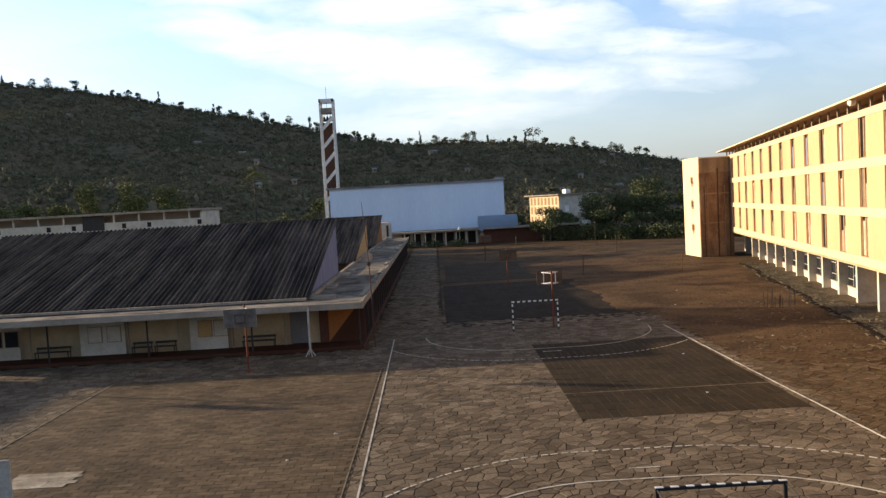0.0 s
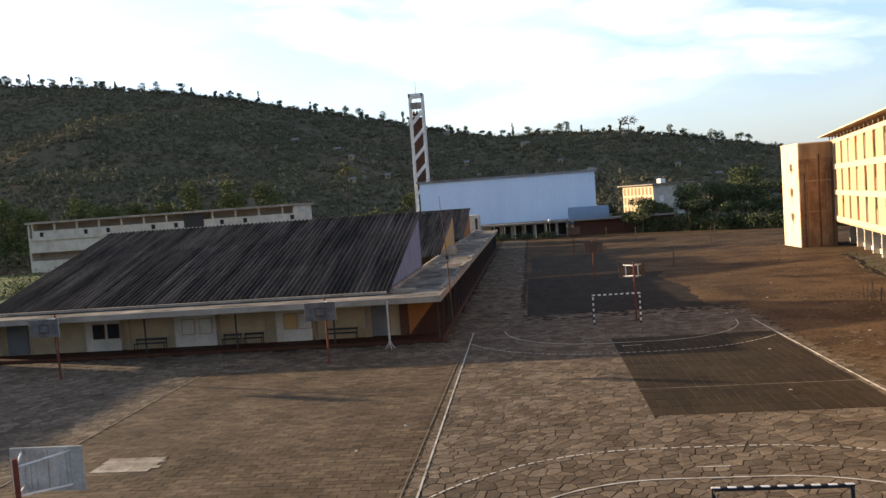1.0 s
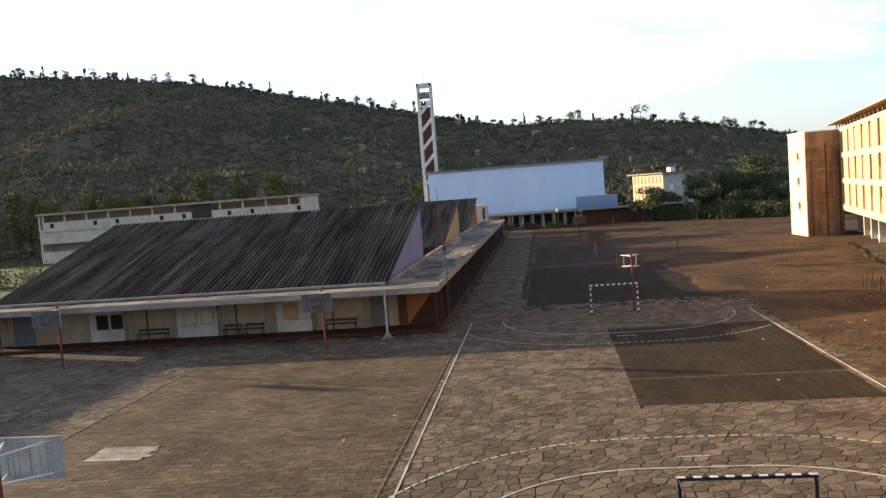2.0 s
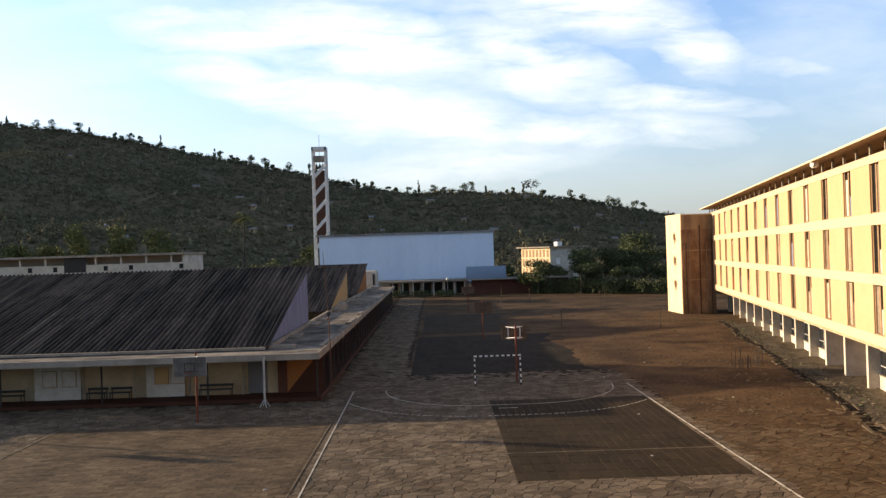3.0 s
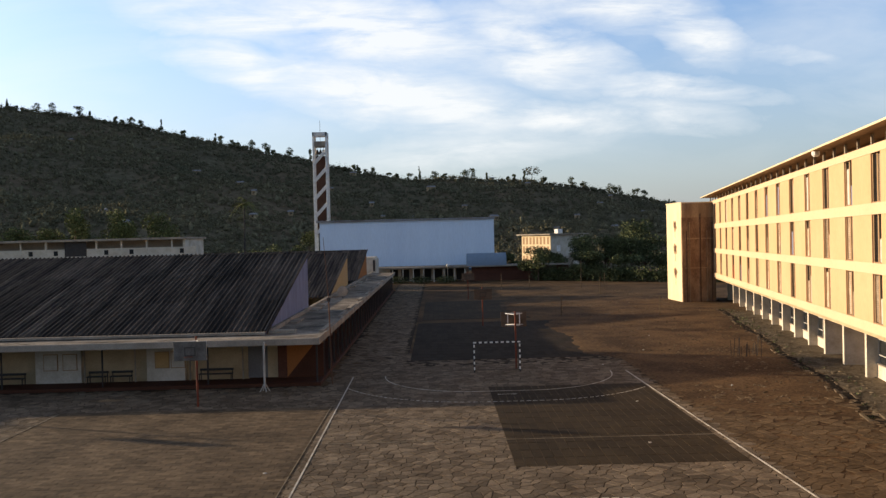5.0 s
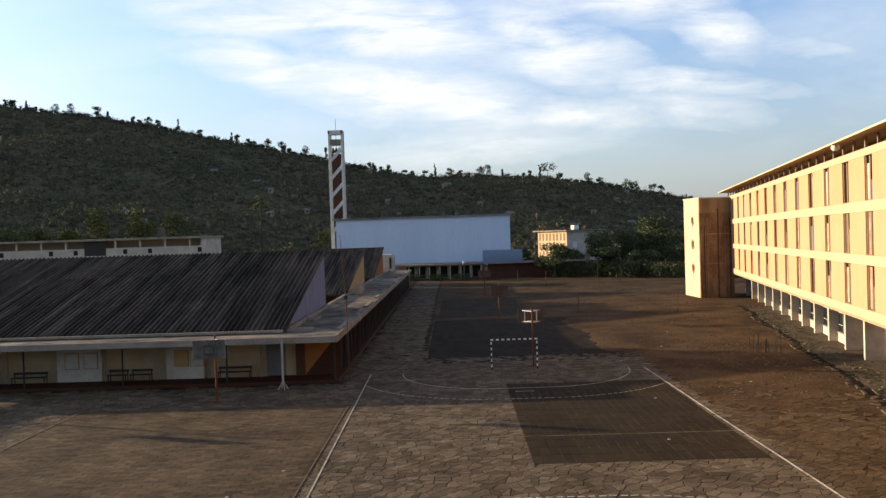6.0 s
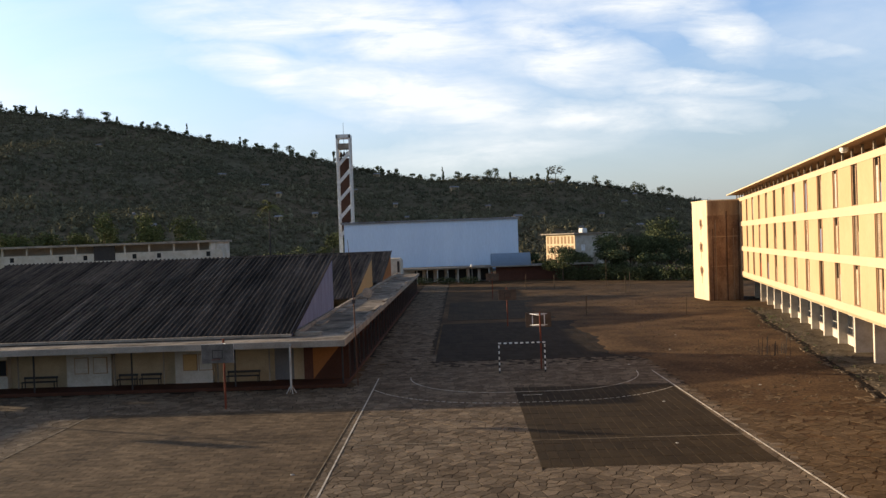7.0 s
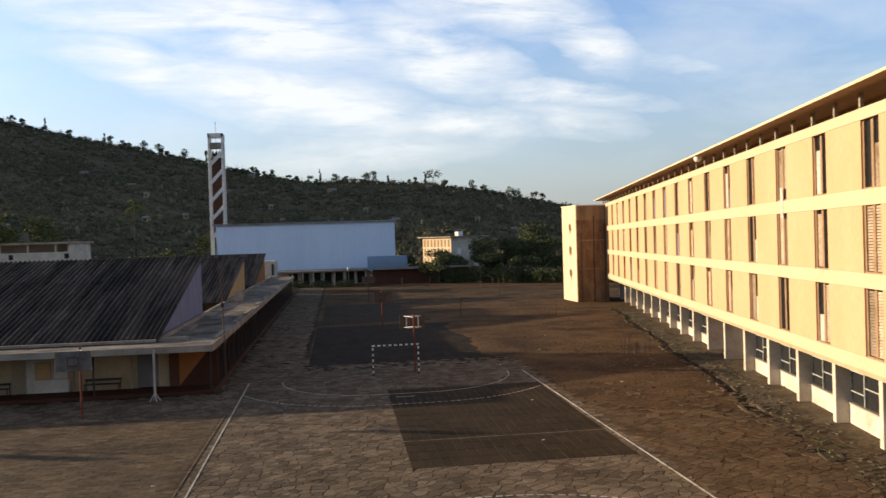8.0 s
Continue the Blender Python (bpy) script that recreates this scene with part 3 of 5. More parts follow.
for k in range(16):
    part("wall_pier", boxes((-9.9, -9.6, 55.5 + k * 5.2, 55.9 + k * 5.2, 0.22, 2.86)), BRICKRED, block)


def bench(x0, x1):
    b = thing("bench", "dark wooden bench standing on the verandah", "bench", pose(x0, 52.0, 0.22), "verandah benches")
    w = x1 - x0
    part("seat", boxes((0, w, -0.02, 0.38, 0.4, 0.45), bevel=0.006), DARKMETAL, b)
    part("backrest", boxes((0, w, 0.4, 0.44, 0.6, 0.75), bevel=0.006), DARKMETAL, b)
    for x in (0.05, w - 0.1):
        for y in (0.0, 0.38):
            part("leg", boxes((x, x + 0.05, y, y + 0.05, 0, 0.4 if y < 0.2 else 0.72)), DARKMETAL, b)


for x0, x1 in ((-22.9, -21.6), (-21.4, -20.0), (-15.6, -13.4), (-29.3, -27.0)):
    bench(x0, x1)

# white drain stand at the canopy and the leaning mast
st = thing("drain_stand", "white painted pipe stand with splayed feet", "pipe stand", pose(-10.6, 48.85, 0))
part("pipe", tubes(((0, 0, 0.25), (0, 0.0, 2.95), 0.07)), DULLWHITE, st)
part("elbow", tubes(((0, 0.0, 2.93), (0, 0.16, 3.0), 0.075)), DULLWHITE, st)
for a in range(4):
    c, s = math.cos(a * math.pi / 2 + 0.5), math.sin(a * math.pi / 2 + 0.5)
    part("foot", tubes(((0, 0, 0.55), (0.32 * c, 0.32 * s, 0.0), 0.035)), DULLWHITE, st)
mast = thing("mast", "thin rusty leaning mast beside the canopy", "mast", pose(-6.7, 50.7, 0))
part("pole", tubes(((0, 0, 0), (-0.1, 0.05, 5.4), 0.04), ((-0.1, 0.05, 5.4), (-0.36, 0.1, 9.4), 0.028, 0.015)), RUST, mast)
part("clamp", boxes((-0.2, 0.0, 0.0, 0.1, 5.3, 5.55)), DARKMETAL, mast)
dish = thing("satellite_dish", "small grey satellite dish on the canopy", "dish", pose(-9.6, 82.0, 3.14))
bm = bmesh.new()
bmesh.ops.create_cone(bm, cap_ends=True, segments=16, radius1=0.55, radius2=0.2, depth=0.14)
part("bowl", bm, CONCRETE, dish).matrix_basis = pose(0, 0, 0.75, 70, 0, 20)
part("stand", tubes(((0, 0, 0), (0, 0, 0.72), 0.04)), DARKMETAL, dish)

# small vaulted annex at the end of the block
ann = thing("annex", "small white rendered annex with rounded top", "annex", pose(-12.2, 143.0, 0))
bm = bmesh.new()
prism(bm, [(-2.2, 0), (1.5, 0), (1.5, 5.4), (1.2, 5.8), (-2.2, 5.8)], "y", 0, 6)
part("body", bm, WHITEWALL, ann)
part("shutter", boxes((0.9, 1.3, -0.06, 0.0, 3.3, 5.3)), DARKMETAL, ann)

# ---------- long yellow dormitory block ----------
A = radians(12.0)
U = Vector((math.sin(A), math.cos(A), 0))
N = Vector((math.cos(A), -math.sin(A), 0))
ORIGIN = Vector((0.1, -0.5, 0))
# local axes: x runs along the block, y towards the yard, z up
DORM = Matrix(((U.x, -N.x, 0, ORIGIN.x), (U.y, -N.y, 0, ORIGIN.y), (0, 0, 1, 0), (0, 0, 0, 1)))
LEVEL = DORM.copy()
DORM = DORM @ Matrix.Translation((30, 0, 0)) @ Matrix.Rotation(0.0076, 4, "Y") @ Matrix.Translation((-30, 0, 0))
dorm = thing("dormitory_block", "long yellow four-storey dormitory block with deep slot windows", "school building", DORM)
F, PL = -13.57, -15.45            # facade face and pillar line
S0, S1, BAY, WIN = 17.0, 114.0, 4.76, 30.5
WROWS = ((4.32, 6.9), (7.46, 9.98), (10.58, 13.16))
BANDS = ((3.78, 4.32), (6.9, 7.46), (9.98, 10.58), (13.16, 13.6))
centres = [WIN + BAY * k for k in range(-2, 17) if WIN + BAY * k < S1 - 1.5]
WW = 0.74
for lo, hi in BANDS:
    part("band", boxes((S0, S1, F - 0.6, F + 0.03, lo, hi), bevel=0.01), YELLOWBAND, dorm, "pale smooth floor band")
edges = [S0] + [v for c in centres for v in (c - WW, c + WW)] + [S1]
for lo, hi in WROWS:
    for a, b in zip(edges[::2], edges[1::2]):
        part("wall_panel", boxes((a, b, F - 0.6, F, lo, hi)), YELLOW, dorm)
jamb = meshed("jamb", boxes((-WW, -WW + 0.12, -0.5, -0.07, 0, 2.53), (WW - 0.12, WW, -0.5, -0.07, 0, 2.53), (-0.1, 0.1, -0.46, -0.09, 0, 2.53), (-WW + 0.08, WW - 0.08, -0.5, -0.02, -0.01, 0.06)), BROWNFRAME)
pane = meshed("pane", boxes((-WW + 0.08, -0.06, -0.2, -0.18, 0.06, 2.53), (0.06, WW - 0.08, -0.2, -0.18, 0.06, 2.53)), GLASS)


def louvres(x0, x1):
    bm = bmesh.new()
    for k in range(22):
        z = 0.08 + k * 0.11
        prism(bm, [(-0.16, z + 0.085), (-0.12, z), (-0.11, z + 0.008), (-0.15, z + 0.093)], "x", x0, x1)
    return meshed("louvre", bm, CURTAIN)


def drape(x0, x1, material):
    w, bm = x1 - x0, bmesh.new()
    line = [(x0 + w * t, -0.14 + 0.04 * (i % 2)) for i, t in enumerate(np.linspace(0, 1, 7))]
    prism(bm, line + [(x1, -0.172), (x0, -0.172)], "z", 0.1, 2.5)
    return meshed("curtain", bm, material)


HALVES = ((-WW + 0.125, -0.105), (0.105, WW - 0.125))
slats = [louvres(*h) for h in HALVES]
drapes = [[drape(*h, m) for h in HALVES] for m in (CURTAIN, WHITECLOTH, REDCLOTH, BLUEGREY)]
rng = random.Random(11)
for lo, hi in WROWS:
    for c in centres:
        w = part("window", boxes((c - WW + 0.1, c + WW - 0.1, F - 0.62, F - 0.58, lo, hi)), INNER, dorm, "deep slot window with louvres and curtain")
        spot = pose(c, F, lo)
        again("frame", jamb, w, spot)
        again("pane", pane, w, spot)
        for side in (0, 1):
            kind = rng.random()
            if kind < 0.42:
                again("louvre", slats[side], w, spot)
            elif kind < 0.86:
                pick = rng.choices((0, 1, 2, 3), (6, 4, 1, 2))[0]
                again("curtain", drapes[pick][side], w, spot @ Matrix.Diagonal((1, 1, rng.uniform(0.45, 1.0), 1)))
bm = bmesh.new()
prism(bm, [(-0.22, 0.02), (-0.1, 0.07), (0.0, 0.03), (0.12, 0.08), (0.22, 0.03), (0.2, 0.005), (-0.2, 0.005)], "z", 0, 1.7)
cloth = part("hanging_cloth", bm, WHITECLOTH, dorm, "white cloth hung out of a window")
cloth.matrix_basis = pose(WIN + 2 * BAY - 0.15, F + 0.03, 9.75) @ Matrix.Diagonal((0.7, 0.7, 0.85, 1))
# open top storey strip and roof
part("clerestory", boxes((S0, S1, F - 1.6, F - 1.4, 13.6, 14.24)), BROWNFRAME, dorm, "dark recessed strip below the roof")
part("roof", boxes((S0 - 0.6, S1 + 0.6, F - 13.0, F + 0.8, 14.24, 14.36)), BROWNFRAME, dorm, "overhanging thin roof slab")
part("roof_edge", boxes((S0 - 0.6, S1 + 0.6, F + 0.803, F + 0.86, 14.25, 14.36)), PALECREAM, dorm, "pale metal eaves edge")
k = S0 + 0.3
while k < S1:
    part("roof_post", boxes((k, k + 0.14, F - 0.3, F - 0.16, 13.6, 14.24)), CONCRETE, dorm)
    k += BAY / 2
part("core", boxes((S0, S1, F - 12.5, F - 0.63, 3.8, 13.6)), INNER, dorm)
part("soffit", boxes((S0, S1, F - 12.5, F - 0.02, 3.6, 3.78)), CREAM, dorm)
part("back_wall", boxes((S0, S1, F - 12.6, F - 12.5, 0, 14.24)), YELLOW, dorm)
part("rear_wall", boxes((S0, S1, PL - 2.3, PL - 2.1, 0, 3.6)), INNER, dorm, "wall behind the fins, shade in its colour")
# ground floor: deep fins, sill walls and steel windows set back between them
s = 34.35 - 4 * BAY
while s < S1 - 1:
    part("fin", boxes((s - 0.17, s + 0.17, PL - 2.1, PL, 0, 3.6), bevel=0.012), PILLAR, dorm, "white painted concrete fin")
    a, e, yb = s + 0.17, s + BAY - 0.17, PL - 0.62
    if not 51 < s < 61:
        part("sill_wall", boxes((a, e, yb - 0.2, yb, 0, 1.0)), PILLAR, dorm, "stained white sill wall")
        part("sill", boxes((a, e, yb - 0.2, yb + 0.06, 1.003, 1.07)), CONCRETE, dorm)
        wf = part("ground_window", boxes((a, e, yb - 0.16, yb - 0.13, 1.07, 3.6)), GLASS, dorm, "steel window with dark panes")
        third = (e - a) / 3
        for i in range(4):
            x = min(max(a + i * third, a + 0.03), e - 0.03)
            part("mullion", boxes((x - 0.03, x + 0.03, yb - 0.12, yb - 0.05, 1.07, 3.6)), DULLWHITE, wf)
        for i in range(3):
            for z in ((1.95, 3.0) if i % 2 else (1.6, 2.55)):
                part("glazing_bar", boxes((a + i * third + 0.06, a + (i + 1) * third - 0.06, yb - 0.11, yb - 0.06, z - 0.025, z + 0.025)), DULLWHITE, wf)
    else:
        part("entrance_door", boxes((a + 0.8, a + 2.8, PL - 2.09, PL - 2.0, 0, 2.6)), REDBROWN, dorm, "dark brown door")
    s += BAY
# lamp and dish on the facade
part("flood_lamp", boxes((54.1, 54.6, F + 0.3, F + 0.75, 13.9, 14.4), bevel=0.12), WHITEPAINT, dorm, "white round flood lamp")

tower = thing("stair_tower", "cream stair tower with a stained rendered side", "stair tower", pose(31.84, 102.76, 0, 0, 0, 3.5))
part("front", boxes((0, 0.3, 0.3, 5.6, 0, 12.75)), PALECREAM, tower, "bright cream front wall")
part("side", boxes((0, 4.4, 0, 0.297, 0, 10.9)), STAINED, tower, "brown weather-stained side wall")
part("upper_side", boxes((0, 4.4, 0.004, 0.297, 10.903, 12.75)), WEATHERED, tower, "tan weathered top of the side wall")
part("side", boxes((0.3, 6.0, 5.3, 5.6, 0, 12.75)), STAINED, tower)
part("cap", boxes((-0.06, 6.0, -0.06, 5.7, 12.753, 12.9)), PALECREAM, tower)
for z in (3.4, 6.5, 9.6):
    vent = part("vent", boxes((-0.06, -0.003, 2.25, 2.75, z, z + 0.75), bevel=0.02), RUST, tower, "rust-stained vent")
    blot = bmesh.new()
    rng = random.Random(int(z * 10))
    rim = [(2.5 + rng.uniform(0.45, 0.85) * math.cos(a), z + 0.35 + rng.uniform(0.5, 0.95) * math.sin(a)) for a in np.linspace(0, math.tau, 15)[:-1]]
    prism(blot, rim, "x", -0.004, -0.001)
    part("rust_stain", blot, WEATHERED, vent)
    part("drip_stain", boxes((-0.005, -0.002, 2.42, 2.56, z - 1.3, z - 0.1)), WEATHERED, vent)
for k, (x, r) in enumerate(((0.55, 0.05), (0.9, 0.035), (2.35, 0.06), (3.2, 0.04), (3.85, 0.05))):
    part("scaffold_pole", tubes(((x, -0.12, 0), (x + 0.05, -0.1, 9.2 + (k % 3) * 1.1), r)), POLEWOOD if k % 2 else RUST, tower)
for z in (4.3, 8.1):
    part("ledge", boxes((0.35, 4.4, -0.05, -0.002, z, z + 0.14), bevel=0.01), WEATHERED, tower)

# ---------- church and bell tower ----------
EYE_C = Vector((-0.4, -0.4, 9.22))
BACK = Matrix.Translation(EYE_C) @ Matrix.Scale(1.272, 4) @ Matrix.Translation(-EYE_C)
church = thing("church_hall", "large pale blue clad church hall with ribbed roof edge", "church", BACK)
CY = 135.0
part("front_wall", boxes((-19.6, 9.8, CY, CY + 0.3, 3.4, 12.0)), CHURCHWALL, church, "pale blue clad wall")
part("side_wall", boxes((9.5, 9.8, CY + 0.3, CY + 16, 0, 12.0)), CHURCHWALL, church)
part("side_wall", boxes((-19.6, -19.3, CY + 0.3, CY + 16, 0, 12.0)), CHURCHWALL, church)
part("roof", boxes((-20.1, 10.0, CY - 0.35, CY + 16.3, 12.0, 12.3)), TINROOF, church, "thin grey roof edge")
part("base_band", boxes((-19.6, 9.8, CY - 0.05, CY - 0.002, 3.4, 3.75)), BLUEROOF, church)
for k in range(45):
    part("roof_rib", boxes((-19.9 + k * 0.67, -19.82 + k * 0.67, CY - 0.4, CY + 0.3, 12.3, 12.36)), TINROOF, church)
bt = thing("bell_tower", "slender white concrete bell tower with diagonal braces", "bell tower", BACK @ pose(-19.3, 136.4, 0))
for x in (-1.2, 0.95):
    for y in (-1.0, 1.0):
        part("leg", boxes((x, x + 0.3, y - 0.15, y + 0.15, 0, 27.3), bevel=0.02), WHITEPAINT, bt, "white concrete leg")
part("infill", boxes((-0.85, 0.9, 0.2, 0.4, 10.0, 23.4)), BELLPANEL, bt, "dark red infill panel")
for k in range(5):
    z = 9.8 + k * 3.0
    bm = bmesh.new()
    prism(bm, [(-0.9, z), (0.95, z + 2.0), (0.95, z + 2.75), (-0.9, z + 0.75)], "y", -0.95, -0.7)
    part("brace", bm, WHITEPAINT, bt, "white diagonal brace")
part("crown", boxes((-1.2, 1.25, -1.15, -0.85, 26.7, 27.3), (-1.2, 1.25, 0.85, 1.15, 26.7, 27.3), (-1.2, -0.9, -0.85, 0.85, 26.7, 27.3), (0.95, 1.25, -0.85, 0.85, 26.7, 27.3)), WHITEPAINT, bt)
part("bell_beam", boxes((-0.9, 0.95, -0.95, 0.95, 24.9, 25.8)), CONCRETE, bt)
for x in (-0.5, 0.05, 0.55):
    bm = bmesh.new()
    bmesh.ops.create_cone(bm, cap_ends=True, segments=12, radius1=0.38, radius2=0.14, depth=0.8)
    part("bell", bm, BRONZE, bt).matrix_basis = pose(x, -0.3, 24.0)
    part("bell_hanger", tubes(((x, -0.3, 24.3), (x, -0.3, 24.9), 0.04)), DARKMETAL, bt)
part("aerial", tubes(((0, 0, 25.8), (0, 0, 29.4), 0.03)), DARKMETAL, bt)

# low link range below the church
link = thing("link_range", "low covered range with white posts below the church", "covered walk")
part("roof", boxes((-12.0, 27.0, 162.0, 170.0, 2.85, 3.1)), CONCRETE, link, "thin grey roof slab")
part("wall", boxes((-12.0, 6.8, 167.0, 167.2, 0, 2.85)), WHITEWALL, link)
part("wall", boxes((7.2, 27.0, 163.2, 163.4, 0, 2.85)), BRICKRED, link, "red-brown brick wall")
for k in range(8):
    part("post", boxes((-9.0 + k * 2.1, -8.8 + k * 2.1, 162.4, 162.6, 0, 2.85)), WHITEWALL, link)
# doorways are dark sheets on the wall, their inner shade as colour
for k in range(7):
    part("opening", boxes((-9.6 + k * 2.3, -8.0 + k * 2.3, 166.94, 166.996, 0.1, 2.5)), GLASS, link, "flat dark sheet for a doorway's inner shade")
vault = thing("vaulted_roof", "small barrel-vaulted blue-grey sheet roof", "roof", pose(10.3, 162.2, 3.1))
bm = bmesh.new()
prism(bm, [(2.0 - 2.0 * math.cos(a), 2.5 * math.sin(a)) for a in np.linspace(0, math.pi, 15)], "x", -4.0, 4.0)
part("sheet", bm, BLUEROOF, vault)
for k in range(9):
    rib = bmesh.new()
    prism(rib, [(2.0 - 2.03 * math.cos(a), 2.53 * math.sin(a)) for a in np.linspace(0.05, math.pi - 0.05, 11)] + [(2.0 - 1.95 * math.cos(a), 2.45 * math.sin(a)) for a in np.linspace(math.pi - 0.05, 0.05, 11)], "x", -3.98 + k * 0.98, -3.92 + k * 0.98)
    part("seam", rib, BLUEROOF, vault)
lampost = thing("yard_lamp", "white globe lamp on a short pole by the walk", "lamp", pose(2.3, 161.5, 0))
part("pole", tubes(((0, 0, 0), (0, 0, 3.1), 0.07)), CONCRETE, lampost)
gl = bmesh.new()
bmesh.ops.create_icosphere(gl, subdivisions=2, radius=0.32)
part("globe", gl, WHITEPAINT, lampost).matrix_basis = pose(0, 0, 3.35)

# ---------- white three-storey block behind the low roofs ----------
wb = thing("white_block", "white three-storey classroom block with open galleries", "school building", pose(-34.45, 110.0, 0))
L = 40.2
for lo, hi in ((0.0, 4.3), (5.5, 7.7)):
    part("gallery_wall", boxes((-L, 0.0, 0, 0.25, lo if lo else 2.6, hi if hi < 5 else 7.6)), WHITEWALL, wb, "white gallery parapet")
part("parapet_top", boxes((-L, 0, -0.25, 0.0, 7.3, 7.7)), WHITEWALL, wb)
part("roof", boxes((-L - 0.3, 0.3, -0.6, 9.4, 9.75, 10.05)), CONCRETE, wb, "flat grey roof slab")
part("end_wall", boxes((-0.3, 0.0, 0.26, 9.0, 0, 9.75)), WHITEWALL, wb, "pale blank end wall")
# back wall gets the darker tone to carry the gallery's shade
part("rear_wall", boxes((-L, -0.3, 2.2, 2.4, 0, 9.75)), INNER, wb, "classroom wall, gallery shade in its colour")
part("end_wall", boxes((-L - 0.25, -L, 0.0, 9.0, 2.6, 9.75)), WHITEWALL, wb)
part("ground_wall", boxes((-L + 2, -0.3, 0.6, 0.8, 0, 2.6)), WHITEWALL, wb)
for k in range(12):
    x = -L + 0.4 + k * 3.45
    part("gallery_post", boxes((x, x + 0.22, 0.0, 0.22, 7.703, 9.75)), WHITEWALL, wb)
    part("low_screen", boxes((x + 0.223, x + 3.447, 0.02, 0.2, 7.703, 8.72)), WHITEWALL, wb)
    if k % 3 != 1:
        part("opening", boxes((x + 1.2, x + 1.75, -0.012, 0.017, 7.85, 8.5)), GLASS, wb)
# flat dark sheet painted as the shade of the stair recess
part("recess_shade_sheet", boxes((-16.4, -13.4, -0.03, -0.014, 7.703, 9.75)), DARKMETAL, wb)

# ---------- far cream house ----------
fh = thing("far_house", "distant cream two-storey building with flat roof", "building", pose(29.4, 205.0, 0, 0, 0, -60))
part("front_wall", boxes((-12.4, 0, 0, 0.3, 0, 8.9)), PALECREAM, fh, "sunlit cream front")
part("side_wall", boxes((-0.3, 0.0, 0.3, 11.2, 0, 8.9)), WHITEWALL, fh, "shaded pale side wall")
part("back_wall", boxes((-12.4, -0.3, 10.9, 11.2, 0, 8.9)), WHITEWALL, fh)
part("roof", boxes((-13.4, 1.0, -1.0, 12.2, 8.903, 9.2)), CONCRETE, fh)
for k in range(8):
    for z in (1.6, 4.1, 6.5):
        part("window", boxes((-11.9 + k * 1.5, -11.1 + k * 1.5, -0.04, -0.002, z, z + 1.9)), BROWNFRAME, fh)
for z in (1.8, 4.6):
    part("window", boxes((0.003, 0.04, 2.0, 3.2, z, z + 1.6)), WHITEPAINT, fh)
part("stair", boxes((0.0, 1.4, 6.2, 10.4, 0, 4.2)), WHITEWALL, fh)
part("water_tank", boxes((-3.5, -1.8, 4.0, 5.6, 9.203, 10.4), bevel=0.15), WHITEPAINT, fh)

# school wing beyond the left court, outside the view, whose shade falls across the paving
wing = thing("school_wing", "plain low white school wing", "school building")
part("wall", boxes((-64, -52.7, 10, 55.3, 0, 5.5)), WHITEWALL, wing)
part("roof", boxes((-64.3, -52.5, 9.7, 55.6, 5.503, 5.75)), CONCRETE, wing)

# ---------- hill ----------
SKYX = (-700, -345, -300, -246, -209, -180, -147, -114, -80, -47, -13, 10, 57, 89, 137, 200, 320, 700)
SKYZ = (95, 103, 98, 91, 86, 80, 72.5, 65, 57.5, 48.5, 43, 45, 42, 35.5, 25, 14, 4, -3)


def hill_height(x, y):
    """Rises from the back of the grounds to its crest at 480 m, then falls away."""
    scale = 480.0 / max(y, 1)
    crest = np.interp(x * scale, SKYX, SKYZ)
    base = float(np.interp(x, (-140, -40), (150, 205)))
    t = min(max((y - base) / (480 - base), 0), 1)
    rise = crest * (0.55 * t + 0.45 * t * t)
    if y > 480:
        rise = np.interp(x, SKYX, SKYZ) - (y - 480) * 0.25
    rough = 0 if t <= 0 else (noise.noise((x * 0.018, y * 0.018, 0)) * 7 + noise.noise((x * 0.05, y * 0.05, 3)) * 2.5) * min(t * 4, 1) * (1 if y < 440 else 0.35)
    return rise + rough - (0.6 if t <= 0 else 0)


hx, hy = np.arange(-520, 340, 10.0), np.concatenate([np.arange(150, 500, 9.0), np.arange(500, 700, 40.0)])
verts = [(x, y, hill_height(x, y)) for y in hy for x in hx]
faces = [(j * len(hx) + i, j * len(hx) + i + 1, (j + 1) * len(hx) + i + 1, (j + 1) * len(hx) + i) for j in range(len(hy) - 1) for i in range(len(hx) - 1)]
tagged(new("hill", from_arrays("hill", verts, faces, HILLSOIL)), "dark green wooded hillside", "hill", "", "structure")

rs = np.random.default_rng(7)
cent, rad = [], []
while len(cent) < 24000:
    y = 155 + 325 * rs.random() ** 0.8
    x = (rs.random() - 0.62) * 1.35 * y
    if y < np.interp(x, (-140, -40), (152, 205)) or (noise.noise((x * 0.03, y * 0.03, 9)) < -0.4 and rs.random() < 0.6):
        continue
    r = rs.uniform(0.6, 1.3 + 1.3 * rs.random() ** 2)
    cent.append((x, y, hill_height(x, y) + r * 0.3))
    rad.append((r, r, r * (rs.uniform(0.6, 1.1) if rs.random() < 0.86 else rs.uniform(1.2, 2.0))))
for k in range(520):   # close scrub along the crest
    x = rs.uniform(-350, 150)
    r = rs.uniform(1.0, 2.7) * (1.0 + 0.5 * noise.noise((x * 0.05, 0, 4)))
    cent.append((x, rs.uniform(466, 480), hill_height(x, 474) + r * 0.25))
    rad.append((r * 1.3, r, r * rs.uniform(0.6, 1.2)))
